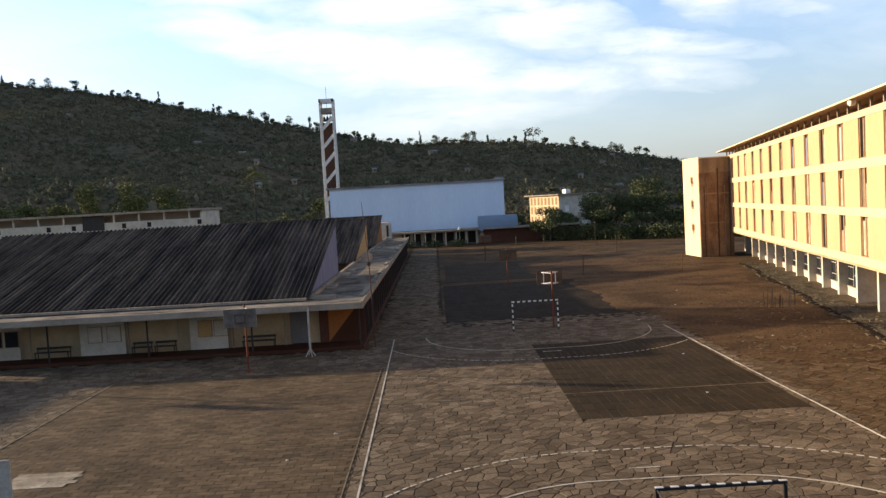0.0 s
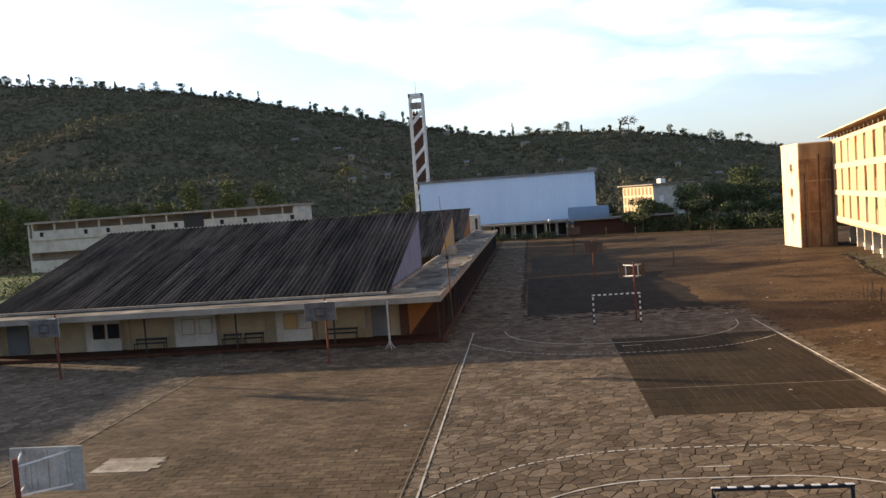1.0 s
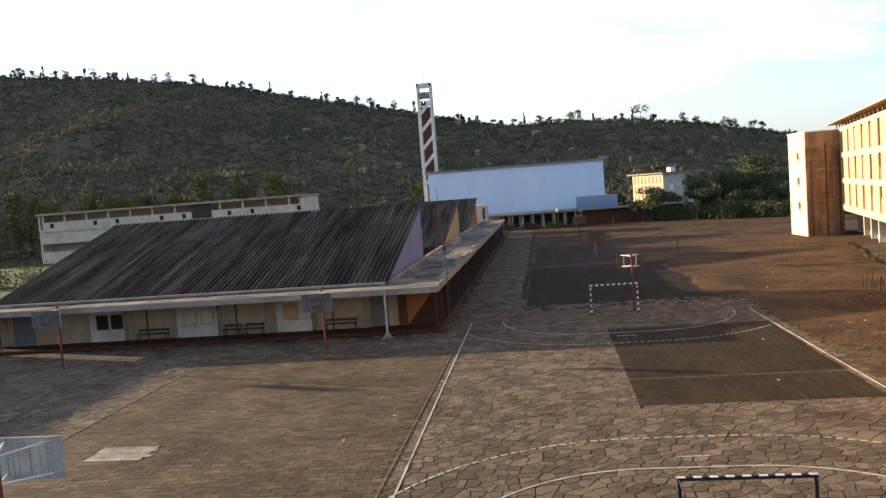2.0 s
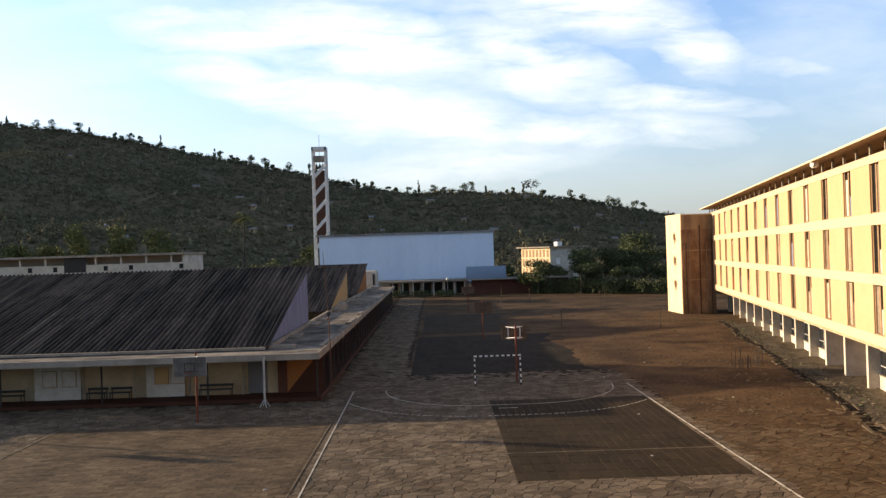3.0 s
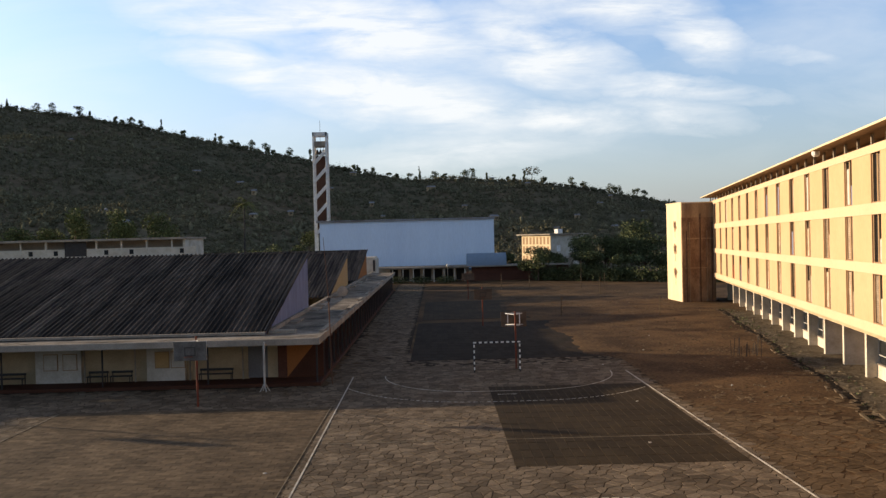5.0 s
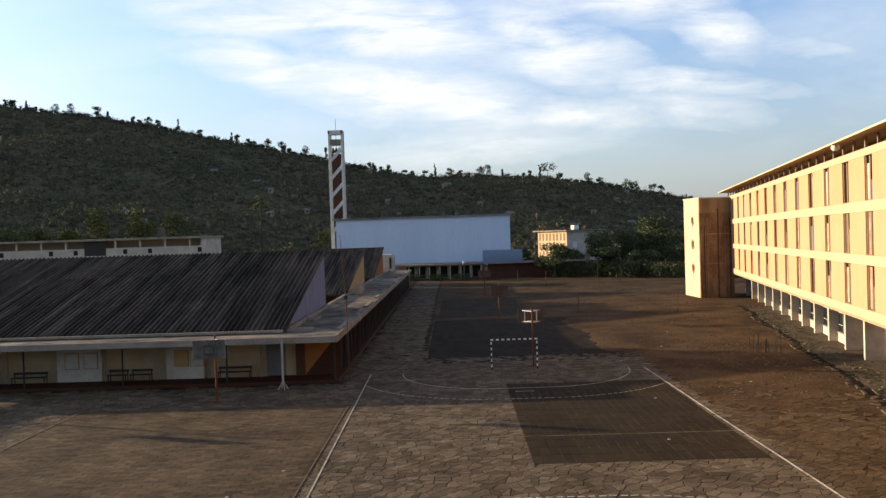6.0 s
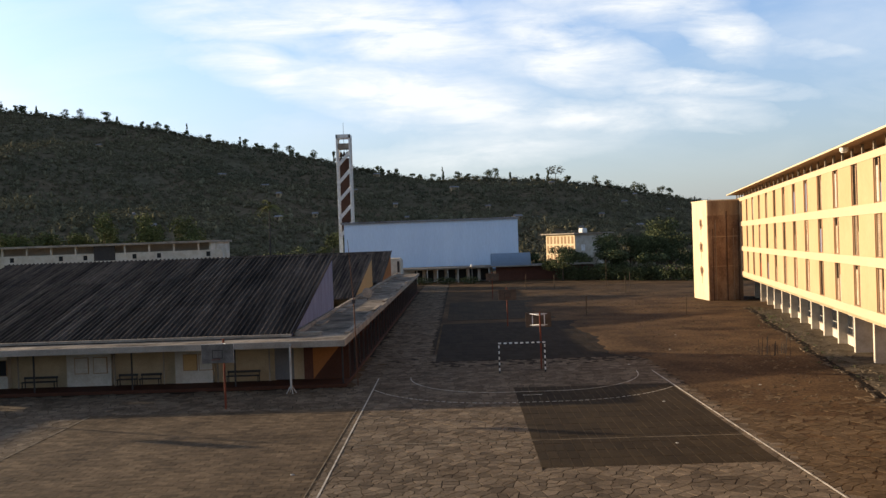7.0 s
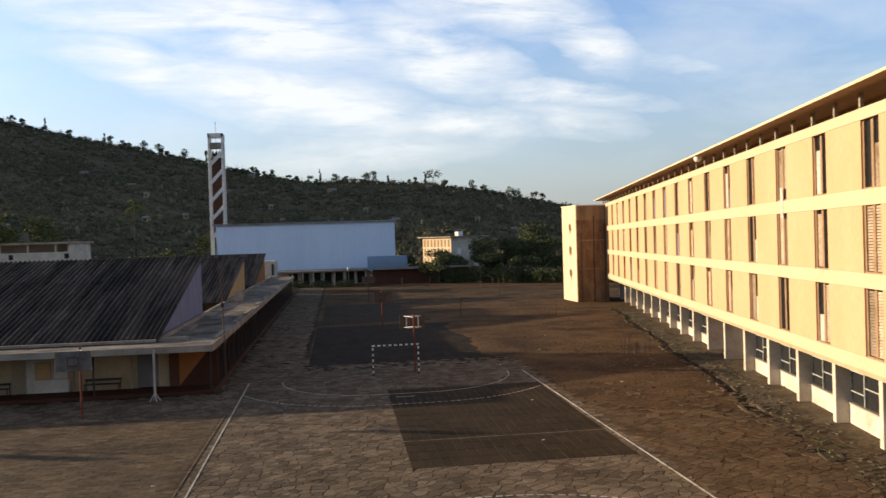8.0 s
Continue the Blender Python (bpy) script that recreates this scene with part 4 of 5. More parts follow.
for k in range(1700):   # single taller trees on the slope, thicker in groves
    y = 175 + 290 * rs.random()
    x = (rs.random() - 0.62) * 1.3 * y
    if y < np.interp(x, (-140, -40), (165, 215)) or noise.noise((x * 0.02, y * 0.02, 6)) < rs.uniform(-0.5, 0.4):
        continue
    r, tall = rs.uniform(0.8, 1.5), rs.uniform(1.4, 2.6)
    cent.append((x, y, hill_height(x, y) + r * tall * 0.8))
    rad.append((r, r, r * tall))
bm = bmesh.new()
bmesh.ops.create_icosphere(bm, subdivisions=1, radius=1.0)
ball = np.array([v.co[:] for v in bm.verts])
tri = np.array([[v.index for v in f.verts] for f in bm.faces])
bm.free()
cn, rd = np.array(cent), np.array(rad)
swell = rs.uniform(0.4, 1.0, (len(cn), len(ball), 1))
q = (cn[:, None] + ball[None] * rd[:, None] * swell * 0.6).reshape(-1, 3)
f = (tri[None] + (np.arange(len(cn)) * len(ball))[:, None, None]).reshape(-1, 3)
me = from_arrays("hill_woods", q.tolist(), f.tolist(), HILLLEAF)
me.polygons.foreach_set("use_smooth", [True] * len(me.polygons))
tagged(new("hill_woods", me), "dense bushes and trees over the hillside", "woods", "", "stuff")
q, f = leaf_cloud(rs, cn, rd * 1.15, 30, 0.27)
tagged(new("hill_foliage", from_arrays("hill_foliage", q.tolist(), f.tolist(), HILLLEAF)), "loose leafy outlines of the hillside bushes", "woods", "", "stuff")


def tree(name, x, y, z, height, spread, leaves, size, label, slim=False, material=None, seed=1, crown_from=0.35, group=""):
    r = np.random.default_rng(seed)
    t = thing(name, label, "tree", pose(x, y, z), group)
    bm = bmesh.new()
    tube(bm, (0, 0, -0.3), (0.1 * spread * 0.3, 0, height * 0.55), height * 0.025, height * 0.014, 7)
    tips = []
    for k in range(7):
        a, h0 = r.uniform(0, math.tau), height * r.uniform(min(crown_from, 0.5), 0.55)
        tip = Vector((math.cos(a) * spread * r.uniform(0.4, 0.8), math.sin(a) * spread * r.uniform(0.4, 0.8), height * r.uniform(max(crown_from, 0.26), 0.92)))
        tube(bm, (0, 0, h0), tip, height * 0.011, height * 0.004, 5)
        tips.append(tip)
    tips.append(Vector((0, 0, height * 0.88)))
    part("trunk", bm, BARK, t)
    c = np.array([[*v] for v in tips])
    rr = np.array([[spread * k, spread * k, height * 0.17] for k in r.uniform(0.4, 0.7, len(tips))])
    qq, ff = leaf_cloud(r, c, rr, leaves // len(tips), size)
    ob = new("crown", from_arrays("crown", qq.tolist(), ff.tolist(), material or LEAF))
    ob.parent = t
    return t


# trees on the crest
k = 0
for x in np.arange(-330, 130, 3.6):
    x = float(x) + rs.uniform(-3, 3)
    dense = 0.55 + 0.4 * noise.noise((x * 0.04, 0, 2))
    if rs.random() > dense:
        continue
    h = rs.uniform(2.5, 7.0) * (1.15 if -20 < x < 35 else 1)
    slim = rs.random() < 0.3
    tree("crest_tree", x, 476, hill_height(x, 476) - 0.5, h * (1.2 if slim else 1), h * (0.15 if slim else 0.4), 520, 0.3, "dark tree standing on the hill crest", seed=100 + k, material=LEAF, group="crest trees", crown_from=0.1)
    k += 1
tree("crest_tree", 57.6, 474, hill_height(57.6, 474), 9.5, 4.6, 160, 0.6, "tall flat-topped tree on the hill crest", seed=3, material=HILLLEAF, crown_from=0.6)

# houses on the slope
def cottage(x, y, w, label, roofm):
    z = hill_height(x, y)
    c = thing("hill_house", label, "house", pose(x, y, z, 0, 0, random.Random(int(x)).uniform(-25, 25)) @ Matrix.Scale(0.62, 4), "hill houses")
    part("wall", boxes((-w / 2, w / 2, -2, 2, -1, 2.3)), CREAM, c)
    bm = bmesh.new()
    prism(bm, [(-2.5, 2.3), (2.5, 2.3), (0, 3.5)], "x", -w / 2 - 0.4, w / 2 + 0.4)
    part("roof", bm, roofm, c)
    part("door", boxes((-0.5, 0.5, -2.03, -2.002, 0, 1.9)), BROWNFRAME, c)
    part("window", boxes((w / 2 - 1.6, w / 2 - 0.6, -2.03, -2.002, 0.9, 1.8)), GLASS, c)


for x, y, w in [(-110, 372, 6.8), (-67, 296, 4.6), (-94, 244, 3.4), (-107, 260, 2.6), (36, 344, 5.8), (-2, 414, 8.8), (14, 378, 4.3), (48, 412, 5.2), (111, 426, 5.4), (34, 476, 4.7), (-47, 464, 7.2), (-87, 360, 6.6), (100, 456, 4.5), (-11, 362, 4.1), (-180, 400, 4.0), (22, 300, 5.5), (30, 318, 4.2), (-8, 296, 4.8), (-22, 330, 4.4), (58, 352, 5.0), (66, 372, 4.4), (82, 398, 5.2), (-58, 322, 4.2), (-76, 338, 3.8), (44, 292, 4.6), (74, 330, 4.8), (6, 338, 4.0), (-30, 380, 4.2), (-52, 402, 3.8), (92, 352, 4.4)]:
    cottage(x, y, w * 0.75, "small whitewashed hillside house with tin roof", TINROOF)

# ---------- trees and hedge at the far side of the yard ----------
hedge_c, hedge_r = [], []
for k in range(80):
    x = 20 + k * 0.42
    hedge_c.append((x, 160 - k * 0.28 + rs.uniform(-1.5, 1.5), 1.2))
    hedge_r.append((1.5, 1.4, rs.uniform(1.0, 2.3)))
q, f = leaf_cloud(rs, hedge_c, hedge_r, 230, 0.17)
tagged(new("hedge", from_arrays("hedge", q.tolist(), f.tolist(), LEAF)), "dark overgrown hedge along the yard", "hedge", "", "stuff")
tree("acacia_tree", 20.0, 157.0, 0, 6.6, 4.0, 3000, 0.2, "spreading green tree at the yard's edge", seed=21)
for k, (x, y, h, sp) in enumerate(((30, 166, 8.6, 4.6), (35.5, 168, 8.2, 4.6), (40.5, 166, 9.2, 4.6), (45, 172, 11.5, 4.4), (29, 156, 5.4, 3.6), (35, 152, 4.8, 3.4), (50, 166, 9, 4.5), (25, 168, 5.0, 3.0), (15.5, 170, 5.0, 2.6))):
    tree("broadleaf_tree", x, y, 0, h, sp, 3600, 0.23, "dense dark green broadleaf tree", seed=30 + k, group="yard trees", crown_from=0.12)
for k, (x, y, h, sp) in enumerate(((-36, 178, 8.0, 4.5), (-41, 182, 7.0, 4), (-28.5, 176, 10.5, 3.2), (-47, 186, 6, 4))):
    tree("broadleaf_tree", x, y, 0, h, sp, 2000, 0.24, "green tree beside the bell tower", seed=50 + k, group="church trees", crown_from=0.15)
for k in range(22):
    x = -56 - k * 4.6 + rs.uniform(-2.5, 2.5)
    tree("light_tree", x, 168 + rs.uniform(-8, 14), 0.5, rs.uniform(11, 16), rs.uniform(2.8, 4.0), 2600, 0.26, "tree behind the white block, sunlit green in its leaf colour", seed=200 + k, group="light trees", crown_from=0.2, material=SUNLEAF)
palm = thing("palm_tree", "tall palm with low sunlight put into its frond colour", "tree", pose(-37.8, 158, 0))
part("trunk", tubes(((0, 0, -0.3), (0.3, 0, 16.5), 0.17, 0.12)), DARKMETAL, palm)
pv, pf = [], []
for k in range(26):
    az, lift, reach = rs.uniform(0, math.tau), rs.uniform(-0.2, 1.25), rs.uniform(2.9, 4.3)
    for n in range(11):
        for side in (-1, 1):
            t = (n + rs.uniform(0, 0.6)) / 11
            r, z = reach * t, 16.5 + reach * (lift * t - 1.1 * t * t)
            c0 = np.array((0.3 + r * math.cos(az), r * math.sin(az), z))
            out = np.array((math.cos(az + side * 0.9), math.sin(az + side * 0.9), -0.5)) * 0.62
            wide_by = np.array((-math.sin(az), math.cos(az), 0.3)) * 0.09
            base = len(pv)
            pv += [tuple(c0 - wide_by), tuple(c0 + wide_by), tuple(c0 + out)]
            pf.append((base, base + 1, base + 2))
crown = new("fronds", from_arrays("fronds", pv, pf, SUNLEAF))
crown.parent = palm
for k in range(3):
    q, f = leaf_cloud(rs, [(-7.5 + 4.6 * k, 158.5 - k, 0.7)], [(2.4, 0.8, 0.8)], 700, 0.13)
    tagged(new("shrub", from_arrays("shrub", q.tolist(), f.tolist(), LEAF)), "low dark shrub before the covered walk", "shrub", "shrubs")

solid("lawn", boxes((-220, -46, 56, 150, -0.05, 0.03)), LAWN, "green playing field beyond the school block", "lawn")
q, f = leaf_cloud(rs, [(-56 - 1.6 * k, 103 + rs.uniform(-1, 1), 1.0) for k in range(60)], [(1.7, 1.2, rs.uniform(1.6, 3.0)) for k in range(60)], 520, 0.13)
tagged(new("field_hedge", from_arrays("field_hedge", q.tolist(), f.tolist(), LEAF)), "dark hedge behind the playing field", "hedge", "", "stuff")
# posts in the yard
for x, y, h in ((24.4, 87.0, 2.2), (14.0, 89.6, 2.2), (24.6, 120, 2.6), (10.8, 133, 2.6), (24.3, 134, 4.6), (27.6, 131, 2.6), (-2.6, 158, 2.2), (15.6, 134, 2.4)):
    p = thing("yard_post", "thin rusty post standing in the bare yard", "post", pose(x, y, 0), "yard posts")
    part("rod", tubes(((0, 0, 0), (0.03, 0, h), 0.05)), BARK, p)

# steel bars sticking out of the ground
rb = thing("rebar_cluster", "cluster of rusty reinforcing bars by the rubble", "rebar", pose(22.6, 58.0, 0))
rng = random.Random(4)
for k in range(16):
    x, y = rng.uniform(-1.1, 1.1), rng.uniform(-0.9, 0.9)
    part("bar", tubes(((x, y, 0), (x + rng.uniform(-0.1, 0.1), y, rng.uniform(0.7, 1.5)), 0.02, 0.02, 5)), DARKMETAL, rb)

# open ditch along the dormitory, its shade a flat dark strip; broken paving behind
def ditch_off(s):
    """How far the ditch's middle lies before the facade line at s along the block."""
    return PL + 2.66 + 0.16 * math.sin(s * 0.33) + 0.12 * math.sin(s * 0.9 + 1) - 0.2 * max(0, (36 - s) / 10)


def chips(rng, count, spot, low, high):
    """Angular flat stones: spot(rng) gives s and offset of each one."""
    rv, rf = [], []
    for k in range(count):
        s, off = spot(rng)
        p = ORIGIN + U * s - N * off
        r = low + (high - low) * rng.random() ** 2.2
        base, n, yaw = len(rv), rng.choice((4, 5, 5, 6)), rng.uniform(0, 3)
        thick, sx, tip = min(r * rng.uniform(0.12, 0.35), high * 0.25), rng.uniform(0.7, 1.5), rng.uniform(-0.15, 0.15)
        reach = [r * rng.uniform(0.7, 1.15) for i in range(n)]
        for z, kk in ((-0.03, 1.0), (thick, 0.85)):
            for i in range(n):
                a = yaw + i * math.tau / n
                dx, dy = reach[i] * kk * math.cos(a) * sx, reach[i] * kk * math.sin(a) / sx
                rv.append((p.x + dx, p.y + dy, z + (tip * dx if z > 0 else 0)))
        for i in range(n):
            j = (i + 1) % n
            rf.append((base + i, base + j, base + n + j, base + n + i))
        rf.append(tuple(base + n + i for i in range(n)))
    return rv, rf


rng = random.Random(9)
bm = bmesh.new()
rows = []
for k in range(0, 375):
    s = 22 + k * 0.2
    c, w = ditch_off(s) + rng.uniform(-0.04, 0.04), 0.2 + 0.07 * math.sin(s * 1.7) + rng.uniform(-0.05, 0.08)
    spots = [ORIGIN + U * s - N * (c + o) for o in (-w - 0.06, -w, w, w + 0.06)]
    rows.append([bm.verts.new((p.x, p.y, z)) for p, z in zip(spots, (0.002, 0.012 + rng.uniform(0, 0.01), 0.012 + rng.uniform(0, 0.01), 0.002))])
for r0, r1 in zip(rows, rows[1:]):
    for i in range(3):
        bm.faces.new((r0[i], r0[i + 1], r1[i + 1], r1[i]))
strip_bm = bmesh.new()
rows = []
for k in range(0, 188):
    s = 20 + k * 0.4
    spots = [ORIGIN + U * s - N * o for o in (PL - 2.0, PL + 0.5 + rng.uniform(-0.1, 0.1), ditch_off(s) - 0.5 + rng.uniform(-0.2, 0.2), ditch_off(s) - 0.15)]
    rows.append([strip_bm.verts.new((p.x, p.y, z)) for p, z in zip(spots, (0.012, 0.012, 0.01, -0.01))])
for r0, r1 in zip(rows, rows[1:]):
    for i in range(3):
        strip_bm.faces.new((r0[i], r0[i + 1], r1[i + 1], r1[i]))
solid("rubble_ground", strip_bm, BROKENGROUND, "pale trodden rubble ground before the dormitory", "ground")
solid("ditch_bed", bm, DITCH, "flat dark strip for the shaded soil of an open ditch", "ditch")
stones = chips(rng, 1500, lambda r: (lambda s: (s, ditch_off(s) - r.uniform(0.25, 2.2)))(22 + 76 * r.random() ** 1.3), 0.04, 0.2)
tagged(new("broken_paving", from_arrays("broken_paving", *stones, BROKEN)), "pale broken paving stones between ditch and building", "rubble", "", "stuff")
stones = chips(rng, 620, lambda r: (lambda s: (s, ditch_off(s) + r.choice((-1, 1)) * abs(r.gauss(0.27, 0.14))))(r.uniform(22, 98)), 0.03, 0.19)
tagged(new("rubble_strip", from_arrays("rubble_strip", *stones, RUBBLE)), "broken stone rubble along an open drain", "rubble", "", "stuff")
for k, (x, y) in enumerate(((11.6, 55.6), (10.9, 43.2), (9.3, 34.6), (-8.3, 28.4), (-6.9, 31.5), (17.5, 47.0), (16.1, 62.0), (18.8, 70.5))):
    lit = thing("litter", "small crumpled pale scrap lying on the paving", "litter", pose(x, y, 0.03, 0, 0, 40 * k), "litter scraps")
    bm = bmesh.new()
    bmesh.ops.create_icosphere(bm, subdivisions=1, radius=0.1)
    for v in bm.verts:
        v.co = Vector((v.co.x * (1 + 0.5 * noise.noise(v.co * 9 + Vector((k, 0, 0)))), v.co.y * 0.8, max(v.co.z * 0.4, -0.02)))
    part("scrap", bm, DULLWHITE, lit)
tufts = []
rt = np.random.default_rng(77)
for k in range(90):
    s = rt.uniform(24, 98)
    p = ORIGIN + U * s - N * (ditch_off(s) - 0.5 + rt.normal(0, 0.5))
    tufts.append((p.x, p.y, 0.06))
q, f = leaf_cloud(rt, tufts, np.full((len(tufts), 3), (0.16, 0.16, 0.1)), 14, 0.05)
tagged(new("weeds", from_arrays("weeds", q.tolist(), f.tolist(), LEAF)), "sparse weeds growing along the drain", "weeds", "", "stuff")
pebv, pebf = [], []
for k in range(11000):
    x, y = rt.uniform(8, 32), rt.uniform(42, 145)
    if (y < 88 and x < 14.2) or noise.noise((x * 0.12, y * 0.12, 5)) < rt.uniform(-0.5, 0.25):
        continue
    r, b0 = 0.03 + 0.13 * rt.random() ** 2.5, len(pebv)
    pebv += [(x - r, y - r * 0.6, -0.01), (x + r, y - r * 0.7, -0.01), (x + r * 0.8, y + r * 0.7, -0.01), (x - r * 0.7, y + r * 0.6, -0.01), (x + r * 0.1, y, r * 0.45)]
    pebf += [(b0, b0 + 1, b0 + 4), (b0 + 1, b0 + 2, b0 + 4), (b0 + 2, b0 + 3, b0 + 4), (b0 + 3, b0, b0 + 4)]
tagged(new("scattered_stones", from_arrays("scattered_stones", pebv, pebf, BROKEN)), "loose stones scattered over bare earth", "stones", "", "stuff")
def drift(x_at, y0, y1, reach, label):
    """A low tongue of earth with a ragged edge, spreading over paving from x_at towards +x."""
    bm, rows = bmesh.new(), []
    for k in range(int((y1 - y0) / 0.5) + 1):
        y = y0 + 0.5 * k
        fade = min(1.0, (y - y0) / 4, (y1 - y) / 4)
        edge = x_at + 1.6 * noise.noise((y * 0.12, 3, 1)) + 0.7 * noise.noise((y * 0.5, 7, 2)) + reach * (1 - fade)
        rows.append([bm.verts.new((x, y, z)) for x, z in ((edge, 0.018), (edge + 0.5, 0.044), (x_at + reach, 0.045), (x_at + reach + 1.5, -0.01))])
    for r0, r1 in zip(rows, rows[1:]):
        for i in range(3):
            bm.faces.new((r0[i], r0[i + 1], r1[i + 1], r1[i]))
    solid("earth_drift", bm, DIRT, label, "earth")


drift(11.4, 57.0, 88.0, 3.0, "brown earth spread over the edge of the dark court")
drift(8.8, 87.0, 115.0, 3.5, "brown earth spread over the edge of the farther court")
drain = thing("open_drain", "broken concrete drain edge along the dormitory", "drain", LEVEL)
rng = random.Random(23)
s = 25.0
while s < 100:
    w = rng.uniform(0.4, 1.5)
    if rng.random() < 0.75:
        for off in (ditch_off(s) - PL - 0.36, ditch_off(s) - PL + 0.36):
            if rng.random() < 0.55:
                k = part("kerb_stone", boxes((-w / 2, w / 2, -0.09, 0.09, -0.05, rng.uniform(0.02, 0.07)), bevel=0.015), RUBBLE, drain)
                k.matrix_basis = pose(s + w / 2, PL + off + rng.uniform(-0.15, 0.15), 0, rng.uniform(-8, 8), rng.uniform(-4, 4), rng.uniform(-9, 9))
    s += w + rng.uniform(0.05, 0.6)
patch = []
for j in range(5):
    x = -18.1 + rng.uniform(-0.12, 0.15)
    end = -15.6 + rng.uniform(-0.25, 0.12)
    while x < end - 0.1:
        w = min(rng.uniform(0.35, 0.8), end - x)
        patch.append((x, x + w - 0.006, 26.9 + j * 0.32, 27.214 + j * 0.32, 0.0, 0.034 + rng.uniform(0, 0.008)))
        x += w
solid("pale_slab", boxes(*patch), SLABPATCH, "pale concrete patch let into the pavers", "slab")


# ---------- paving ----------
def piece_mesh(polys, tops, material, name):
    """Stones as shallow solids: each outline with a slightly drawn-in top."""
    v, f = [], []
    for poly, top in zip(polys, tops):
        b, n = len(v), len(poly)
        cx, cy = sum(p[0] for p in poly) / n, sum(p[1] for p in poly) / n
        v += [(x, y, -0.01) for x, y in poly]
        v += [(cx + (x - cx) * 0.965, cy + (y - cy) * 0.965, top) for x, y in poly]
        f += [(b + i, b + (i + 1) % n, b + n + (i + 1) % n, b + n + i) for i in range(n)]
        f.append(tuple(b + n + i for i in range(n)))
    return from_arrays(name, v, f, material)


def clip(poly, px, py, nx, ny):
    out = []
    for i in range(len(poly)):
        (ax, ay), (bx, by) = poly[i], poly[(i + 1) % len(poly)]
        da, db = (ax - px) * nx + (ay - py) * ny, (bx - px) * nx + (by - py) * ny
        if da <= 0:
            out.append((ax, ay))
        if da * db < 0:
            t = da / (da - db)
            out.append((ax + (bx - ax) * t, ay + (by - ay) * t))
    return out


rng = random.Random(17)
CELL = 0.355
LONG = 1.3
seeds = {}
for i in range(-91, 55):
    for j in range(42, 178):
        seeds[i, j] = ((i + 0.5 * (j % 2) + rng.uniform(-0.5, 0.5)) * CELL * LONG, (j + rng.uniform(-0.5, 0.5)) * CELL)
for j in range(178, 440):
    for i in range(-17, -3):
        seeds[i, j] = ((i + 0.5 * (j % 2) + rng.uniform(-0.5, 0.5)) * CELL * LONG, (j + rng.uniform(-0.5, 0.5)) * CELL)
for key in list(seeds):
    if rng.random() < 0.16:
        del seeds[key]
near, rest = [], []
for (i, j), (x, y) in seeds.items():
    if any(inside(x, y, r, -0.45) for r in (PATCH, LEFT, FARPATCH)) or (y > 50.1 and x < -7.1) or x > 23.5 - (60 - y) * 0.05 or (y > 63.2 and x > -2.5):
        continue
    bare = 0.0
    if x > 13.5:
        bare = min(max((y - 35 + 5 * noise.noise((x * 0.25, y * 0.25, 0)) + (x - 13) * 0.5) / 13, 0.03), 1.0)
    elif y > 57:
        bare = 0.3 if x > -2.2 else 0.06
    if rng.random() < bare:
        continue
    poly = [(x - 1.2, y - 1.2), (x + 1.2, y - 1.2), (x + 1.2, y + 1.2), (x - 1.2, y + 1.2)]
    gap = rng.uniform(0.009, 0.021)
    for di in (-3, -2, -1, 0, 1, 2, 3):
        for dj in (-3, -2, -1, 0, 1, 2, 3):
            o = seeds.get((i + di, j + dj))
            if o and (di or dj) and poly:
                dx, dy = o[0] - x, o[1] - y
                d = math.hypot(dx, dy)
                if d > 0.05:
                    poly = clip(poly, x + dx / 2 - dx / d * gap, y + dy / 2 - dy / d * gap, dx / d, dy / d)
    for r in (PATCH, LEFT, FARPATCH):
        if poly and inside(x, y, r, 0.9):
            sides = ((r[0] - x, (r[0], y, 1, 0)), (x - r[1], (r[1], y, -1, 0)), (r[2] - y, (x, r[2], 0, 1)), (y - r[3], (x, r[3], 0, -1)))
            poly = clip(poly, *max(sides)[1])
    if len(poly) >= 3:
        (near if -2.0 < x < 10.0 and 24.8 < y < 30.2 else rest).append(poly)
bm = boxes((-41, -5.7, 43.95, 50.35, -0.05, 0.005), (-5.7, 13.5, 14, 63, -0.05, 0.005), (-7.35, -2.2, 63.004, 156, -0.05, 0.005))
pave = solid("pavement", bm, MORTAR, "crazy paving of worn brown flagstones with soil joints", "pavement")
rng.shuffle(near)
for poly in near[:300]:
    n = len(poly)
    cx, cy = sum(p[0] for p in poly) / n, sum(p[1] for p in poly) / n
    me = piece_mesh([[(a - cx, b - cy) for a, b in poly]], [rng.uniform(0.017, 0.025)], STONE, "flagstone")
    again("flagstone", me, pave, pose(cx, cy, 0, rng.uniform(-0.25, 0.25), rng.uniform(-0.25, 0.25)))
rest += near[300:]
for dusty, material, words in ((False, STONES, "worn brown flagstones"), (True, DUSTY, "flagstones under reddish dust")):
    some = [p for p in rest if (p[0][0] > 13.3) == dusty]
    ob = new("flagstones", piece_mesh(some, [rng.uniform(0.017, 0.025) for _ in some], material, "flagstones"))
    ob.parent = pave
    tagged(ob, words, kind="stuff")


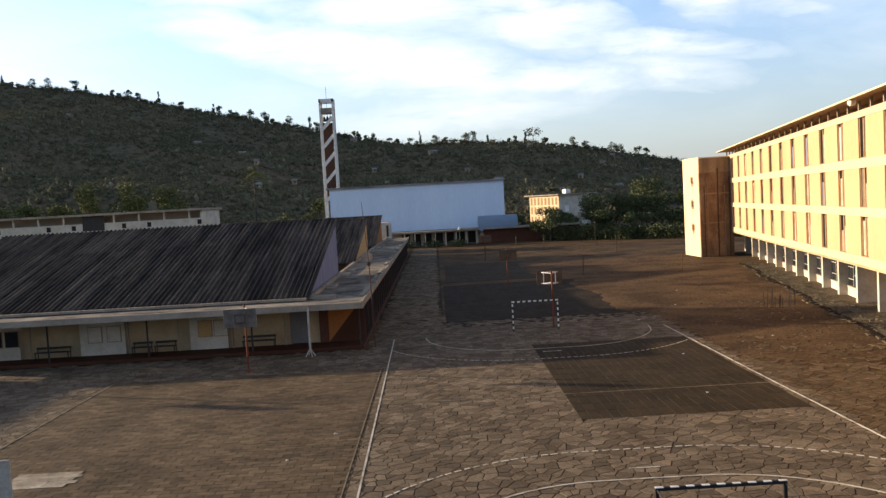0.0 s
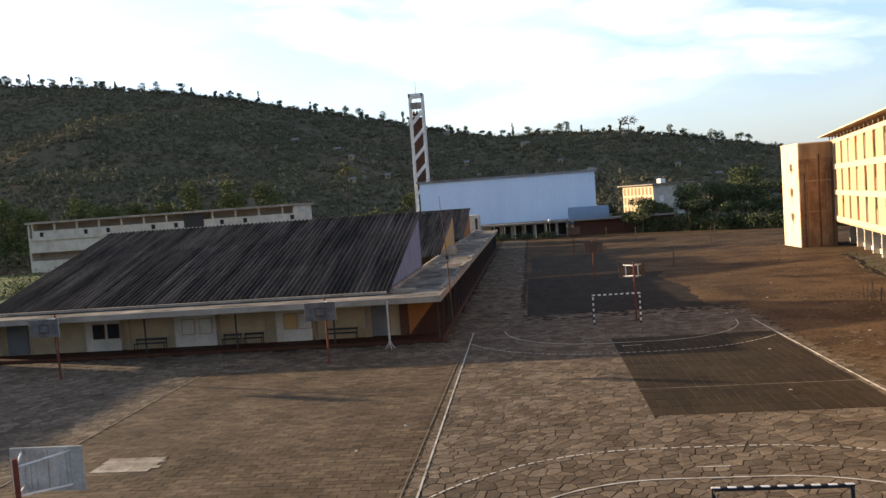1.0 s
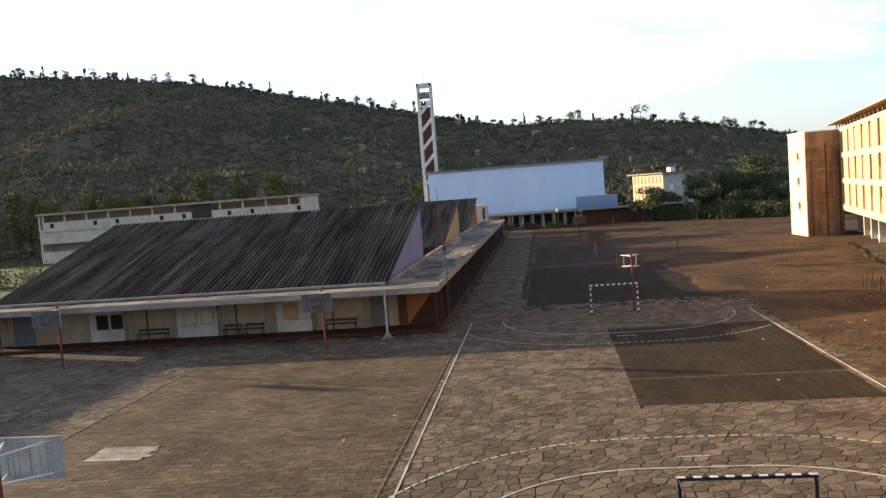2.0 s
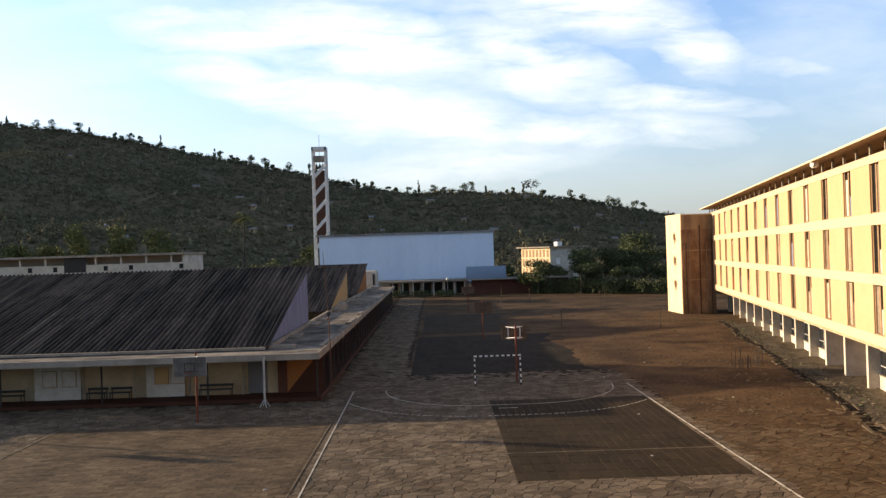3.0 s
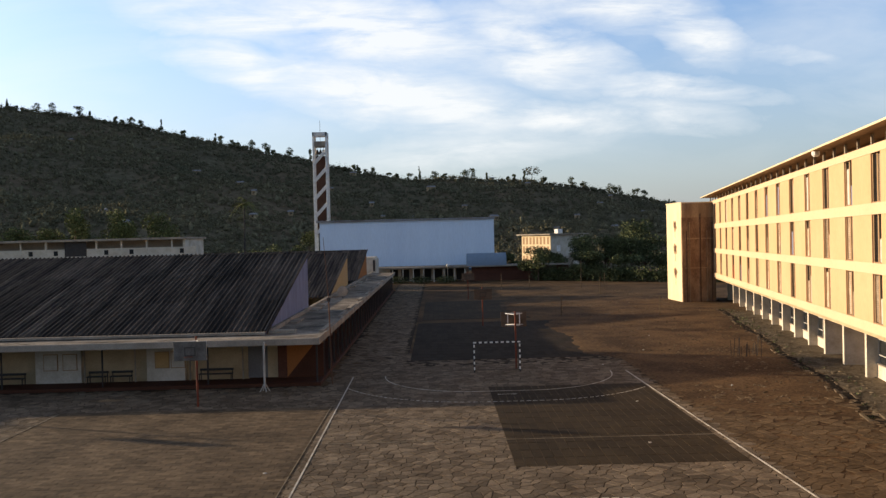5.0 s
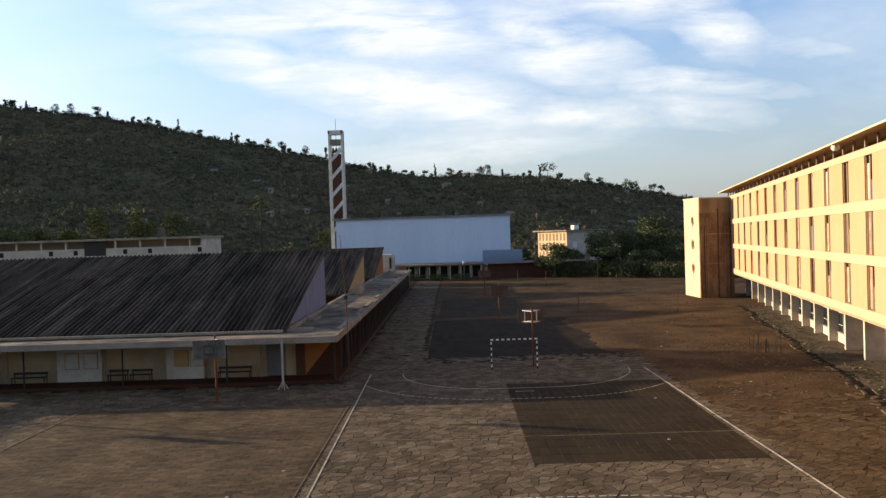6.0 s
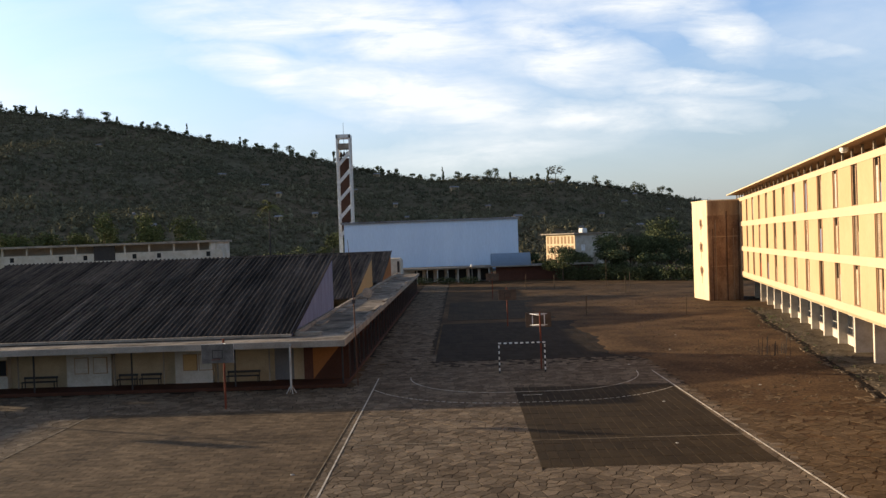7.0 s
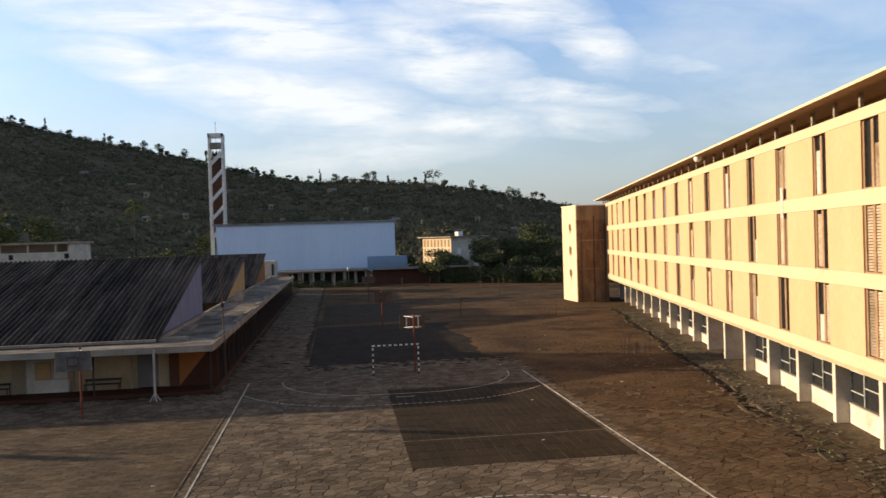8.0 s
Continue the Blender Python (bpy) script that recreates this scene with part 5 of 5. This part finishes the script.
def pavers(name, area, dx, dy, near_y, material, material_far, label, along_x=True):
    base = solid(name, boxes((area[0], area[1], area[2], area[3], -0.05, 0.0165 if along_x else 0.016)), PAVEJOINT if along_x else (LIGHTJOINT if near_y[1] else MORTAR), label, "pavement")
    r = random.Random(name)
    nx, ny = round((area[1] - area[0]) / dx), round((area[3] - area[2]) / dy)
    dx, dy = (area[1] - area[0]) / nx, (area[3] - area[2]) / ny
    g, gy = (0.004, 0.005) if along_x else (0.014, 0.002)
    unit = piece_mesh([[(-dx / 2 + g, -dy / 2 + gy), (dx / 2 - g, -dy / 2 + gy), (dx / 2 - g, dy / 2 - gy), (-dx / 2 + g, dy / 2 - gy)]], [0.026], material, "paver")
    polys, tops, count = [], [], 0
    for j in range(ny):
        for i in range(nx):
            x, y = area[0] + (i + 0.5) * dx, area[2] + (j + 0.5) * dy
            if along_x and j % 2:
                x += dx / 2
                if i == nx - 1:
                    continue
            if inside(x, y, (-18.1, -15.6, 26.9, 28.5), 0.1):
                continue
            if near_y[0] < y < near_y[1] and count < 300:
                again("paver", unit, base, pose(x, y, r.uniform(-0.004, 0.003), r.uniform(-0.3, 0.3) * along_x, r.uniform(-0.4, 0.4) * along_x))
                count += 1
            else:
                polys.append([(x - dx / 2 + g, y - dy / 2 + gy), (x + dx / 2 - g, y - dy / 2 + gy), (x + dx / 2 - g, y + dy / 2 - gy), (x - dx / 2 + g, y + dy / 2 - gy)])
                tops.append(0.024 + (r.uniform(-0.004, 0.004) if along_x else r.uniform(-0.002, 0.003)))
    o = new("pavers", piece_mesh(polys, tops, material_far, "pavers"))
    o.parent = base
    tagged(o, "worn rectangular pavers", kind="stuff")


pavers("basketball_court", LEFT, 0.62, 0.32, (25.0, 31.0), PAVER, PAVERS, "brown rectangular pavers of the basketball court")
pavers("dark_court", PATCH, 0.43, 1.2, (31.0, 42.0), DARKPAVER, DARKPAVERS, "dark brown rectangle of long narrow pavers", along_x=False)
pavers("farther_dark_court", (-1.6, 10.4, 88.5, 113.0), 0.6, 1.8, (0, 0), DARKPAVER, DARKPAVERS, "farther dark paved court in the yard", along_x=False)
pavers("far_dark_court", FARPATCH, 0.5, 1.5, (0, 0), FARPAVER, FARPAVER, "dark paved basketball court beyond the goal, shadow deepened in its colour", along_x=False)
